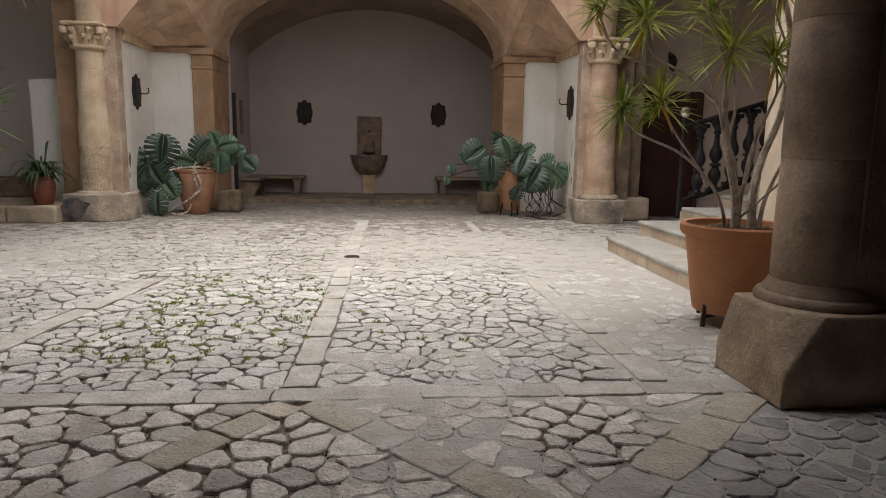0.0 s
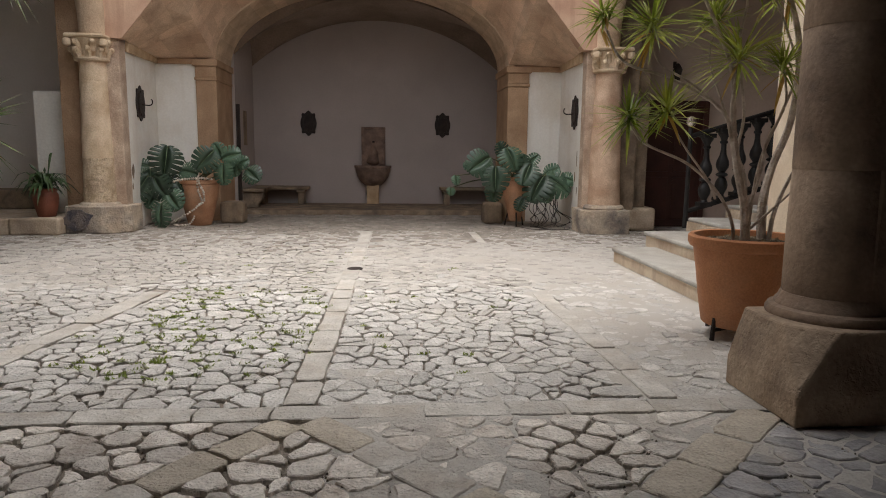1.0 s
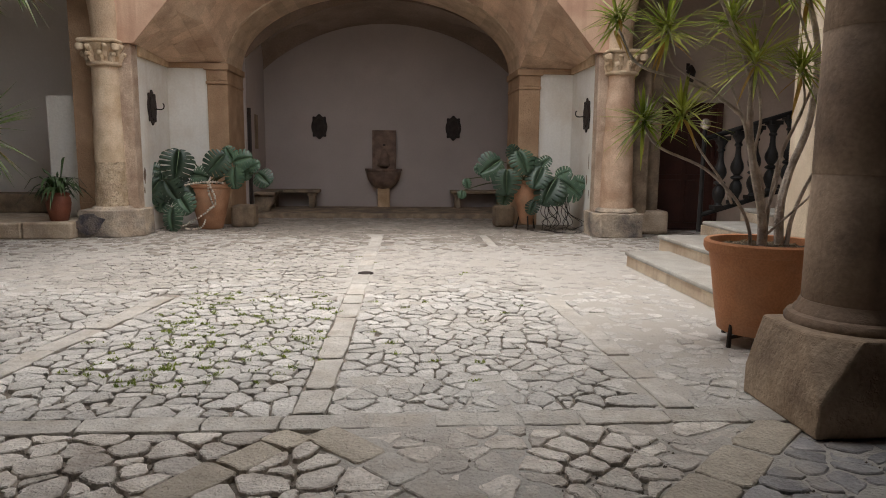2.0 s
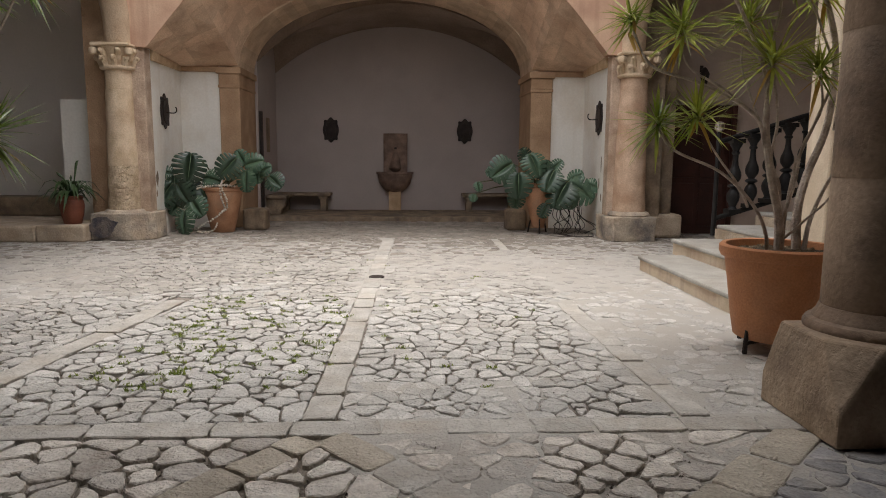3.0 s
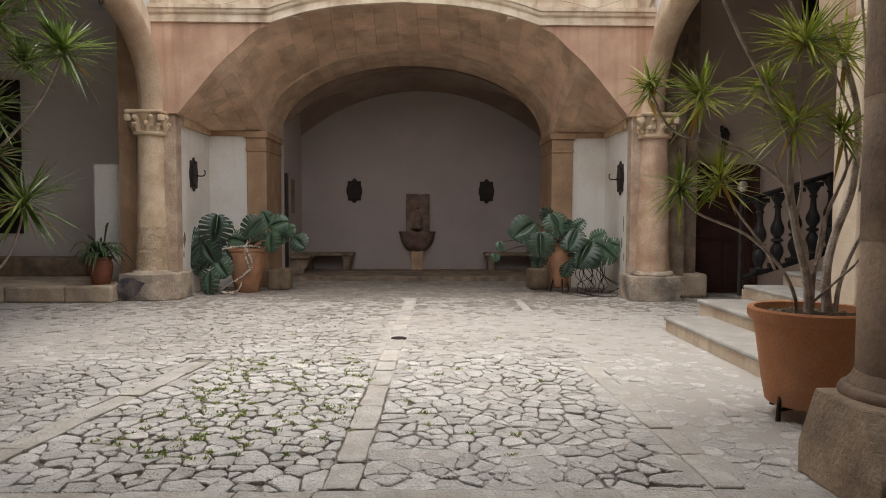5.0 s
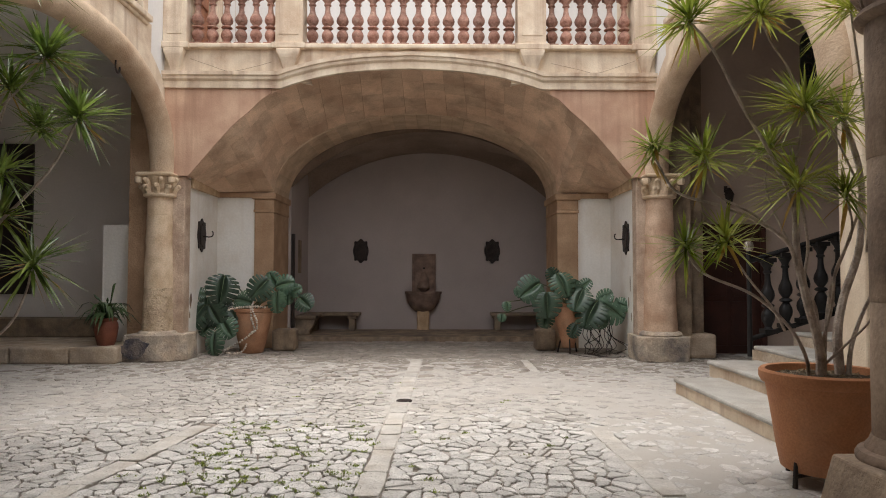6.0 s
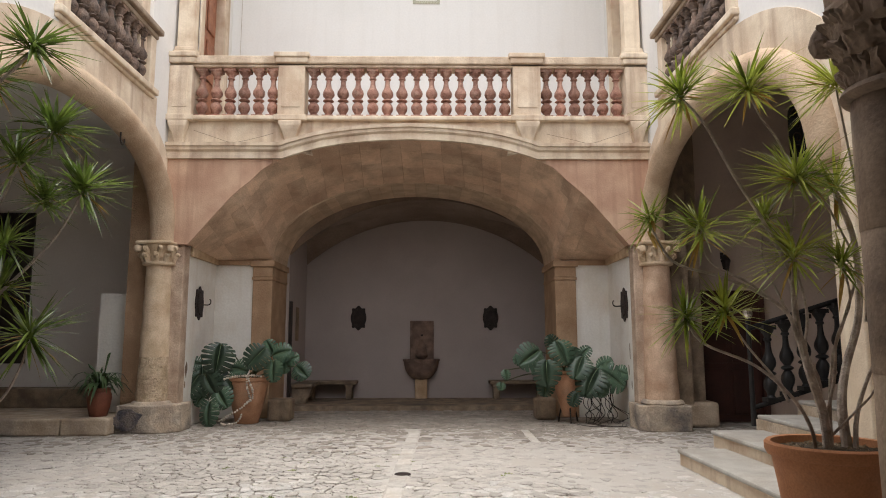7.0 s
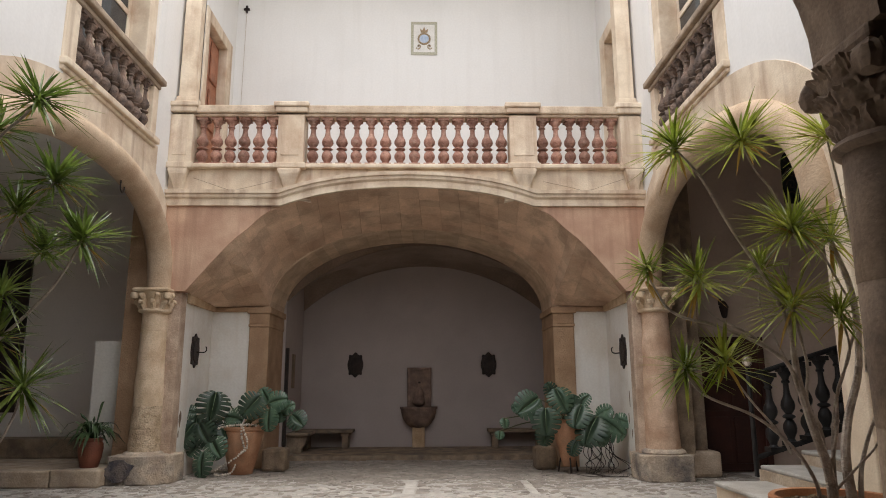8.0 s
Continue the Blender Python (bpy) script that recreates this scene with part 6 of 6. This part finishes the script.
def in_strip(px, py):
    for (x0, y0), (x1, y1), w, tan in STRIPS:
        d = Vector((x1 - x0, y1 - y0))
        s = ((px - x0) * d.x + (py - y0) * d.y) / d.length_squared
        if -0.01 < s < 1.01 and abs((px - x0) * -d.y + (py - y0) * d.x) / d.length < w / 2 + 0.035:
            return True
    return False
seeds = [p for p in seeds if not in_strip(*p)]
cells = {}
for p in seeds:
    cells.setdefault((int(p[0] // 0.3), int(p[1] // 0.3)), []).append(p)
bulk = {p: rng.uniform(-1.0, 1.0) for p in seeds}
near_count, verts, faces, dverts, dfaces, pverts, pfaces, bverts, bfaces = 0, [], [], [], [], [], [], [], []
for p in seeds:
    poly = [(p[0] - 0.3, p[1] - 0.3), (p[0] + 0.3, p[1] - 0.3), (p[0] + 0.3, p[1] + 0.3), (p[0] - 0.3, p[1] + 0.3)]
    gap = rng.uniform(0.005, 0.013) if p[1] < 3.0 else rng.uniform(0.003, 0.009)
    i, j = int(p[0] // 0.3), int(p[1] // 0.3)
    for a in (-1, 0, 1):
        for b in (-1, 0, 1):
            for q in cells.get((i + a, j + b), ()):
                if q is not p and poly:
                    v = Vector((q[0] - p[0], q[1] - p[1]))
                    ln = v.length
                    v /= ln
                    grow = max(-0.3 * ln, min(0.3 * ln, 0.0024 * (bulk[p] - bulk[q]) / ln))
                    poly = clip(poly, v, v.x * p[0] + v.y * p[1] + ln / 2 + grow - gap * rng.uniform(0.5, 1.5))
    for (x0, y0), (x1, y1), w, tan in STRIPS:
        d = Vector((x1 - x0, y1 - y0))
        s = ((p[0] - x0) * d.x + (p[1] - y0) * d.y) / d.length_squared
        if -0.04 < s < 1.04 and poly:
            d.normalize()
            n = Vector((-d.y, d.x))
            off = (p[0] - x0) * n.x + (p[1] - y0) * n.y
            if abs(off) < 0.6:
                n = n if off < 0 else -n
                poly = clip(poly, n, n.x * x0 + n.y * y0 - w / 2 - 0.006)
    if len(poly) < 3:
        continue
    area = 0.5 * abs(sum(a[0] * b[1] - b[0] * a[1] for a, b in zip(poly, poly[1:] + poly[:1])))
    if area < 0.002:
        continue
    corner = 1.31 * (p[0] - 0.80) - 1.42 * (p[1] - 1.55) > 0.0 and p[0] > 1.2 and p[1] < 2.86
    near = not corner and p[1] < 3.05 and -1.75 < p[0] < 2.15 and p[1] > 1.72 and near_count < 300
    rings = stone_verts(poly, rng.uniform(-0.005, 0.006), (rng.uniform(-0.05, 0.05), rng.uniform(-0.05, 0.05)), cut=0.20, ragged=0.008 if p[1] < 3.4 else 0.004)
    if near:
        v1, f1 = [], []
        add_stone(v1, f1, rings)
        ob = finish("cobble", v1, f1, COBBLE)
        ob.parent = paving
        near_count += 1
    elif corner:
        add_stone(bverts, bfaces, rings)
    # paler stones up to mid court, their tone lifted to even out the light
    elif p[1] < 6.4 + 0.8 * noise.noise((p[0] * 0.9, p[1] * 0.9, 2.0)) + rng.uniform(-0.4, 0.4):
        add_stone(pverts, pfaces, rings)
    # dirty stones, darkened for shade as well, take over towards the vault
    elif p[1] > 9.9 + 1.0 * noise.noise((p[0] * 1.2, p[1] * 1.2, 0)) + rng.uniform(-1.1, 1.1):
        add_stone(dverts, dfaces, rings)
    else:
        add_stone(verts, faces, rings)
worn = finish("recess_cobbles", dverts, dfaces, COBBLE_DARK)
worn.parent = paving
tagged(worn, "brown dirty cobbles, also toned dark for the shade under the vault", "", "", "stuff")
clean = finish("pale_cobbles", pverts, pfaces, COBBLE_PALE)
clean.parent = paving
tagged(clean, "clean pale cobbles of the planted panels, lifted in tone for light", "", "", "stuff")
blue = finish("gallery_cobbles", bverts, bfaces, COBBLE_BLUE)
blue.parent = paving
tagged(blue, "smooth blue-grey trodden cobbles beside the pier", "", "", "stuff")
far = finish("cobbles", verts, faces, COBBLE_FAR)
far.parent = paving
tagged(far, "uneven pale grey cobbles with mossy joints", "", "", "stuff")

# grass and grit in the joints
def joint_near(x, y):
    """How far a place lies from the line between its two nearest stones."""
    i, j = int(x // 0.3), int(y // 0.3)
    d = sorted(math.dist((x, y), q) for a in (-1, 0, 1) for b in (-1, 0, 1) for q in cells.get((i + a, j + b), ()))
    return (d[1] - d[0]) / 2 if len(d) > 1 else 1.0
gb = bmesh.new()
rng = random.Random(21)
tufts = 0
for k in range(4000):
    if tufts > 200:
        break
    x, y = rng.uniform(-1.95, -0.3), rng.uniform(3.5, 6.3)
    if k % 5 == 0:
        x, y = rng.uniform(-2.8, 1.4), rng.uniform(3.3, 8.6)
    along_strip = abs(abs(x - (-0.385 + 0.0198 * (y - 3.08))) - 0.1) < 0.012 and y > 3.8
    if not along_strip and (joint_near(x, y) > 0.008 or noise.noise((x * 1.3, y * 1.3, 5)) < -0.25 or in_strip(x, y)):
        continue
    tufts += 1
    for b in range(rng.randint(8, 20)):
        px, py = x + rng.gauss(0, 0.022), y + rng.gauss(0, 0.014)
        a, h, w = rng.uniform(0, 6.28), rng.uniform(0.006, 0.022), rng.uniform(0.005, 0.009)
        c, q, ln = math.cos(a), math.sin(a), rng.uniform(0.012, 0.027)
        v = [gb.verts.new(k2) for k2 in ((px - w * q, py + w * c, 0.0), (px + w * q, py - w * c, 0.0), (px + ln * c, py + ln * q, h))]
        gb.faces.new(v)
tagged(part("joint_grass", gb, GRASS), "tufts of bright green grass in the paving joints", "grass", "", "stuff")
verts, faces = [], []
for k in range(9000):
    x, y = rng.uniform(-2.2, 2.3), rng.uniform(1.6, 3.1) if k % 3 else rng.uniform(3.1, 4.6)
    if joint_near(x, y) > 0.012 or in_strip(x, y):
        continue
    r, z, b = rng.uniform(0.003, 0.008), bed_height(x, y), len(verts)
    if z > -0.008:
        continue
    verts += [(x + r * rng.uniform(0.6, 1.4), y, z), (x - r * rng.uniform(0.6, 1.4), y + r, z), (x - r, y - r * rng.uniform(0.6, 1.4), z), (x, y, z + r * 1.8)]
    faces += [(b, b + 1, b + 3), (b + 1, b + 2, b + 3), (b + 2, b, b + 3)]
tagged(finish("joint_grit", verts, faces, GRIT), "loose grit and earth in the open paving joints", "grit", "", "stuff")
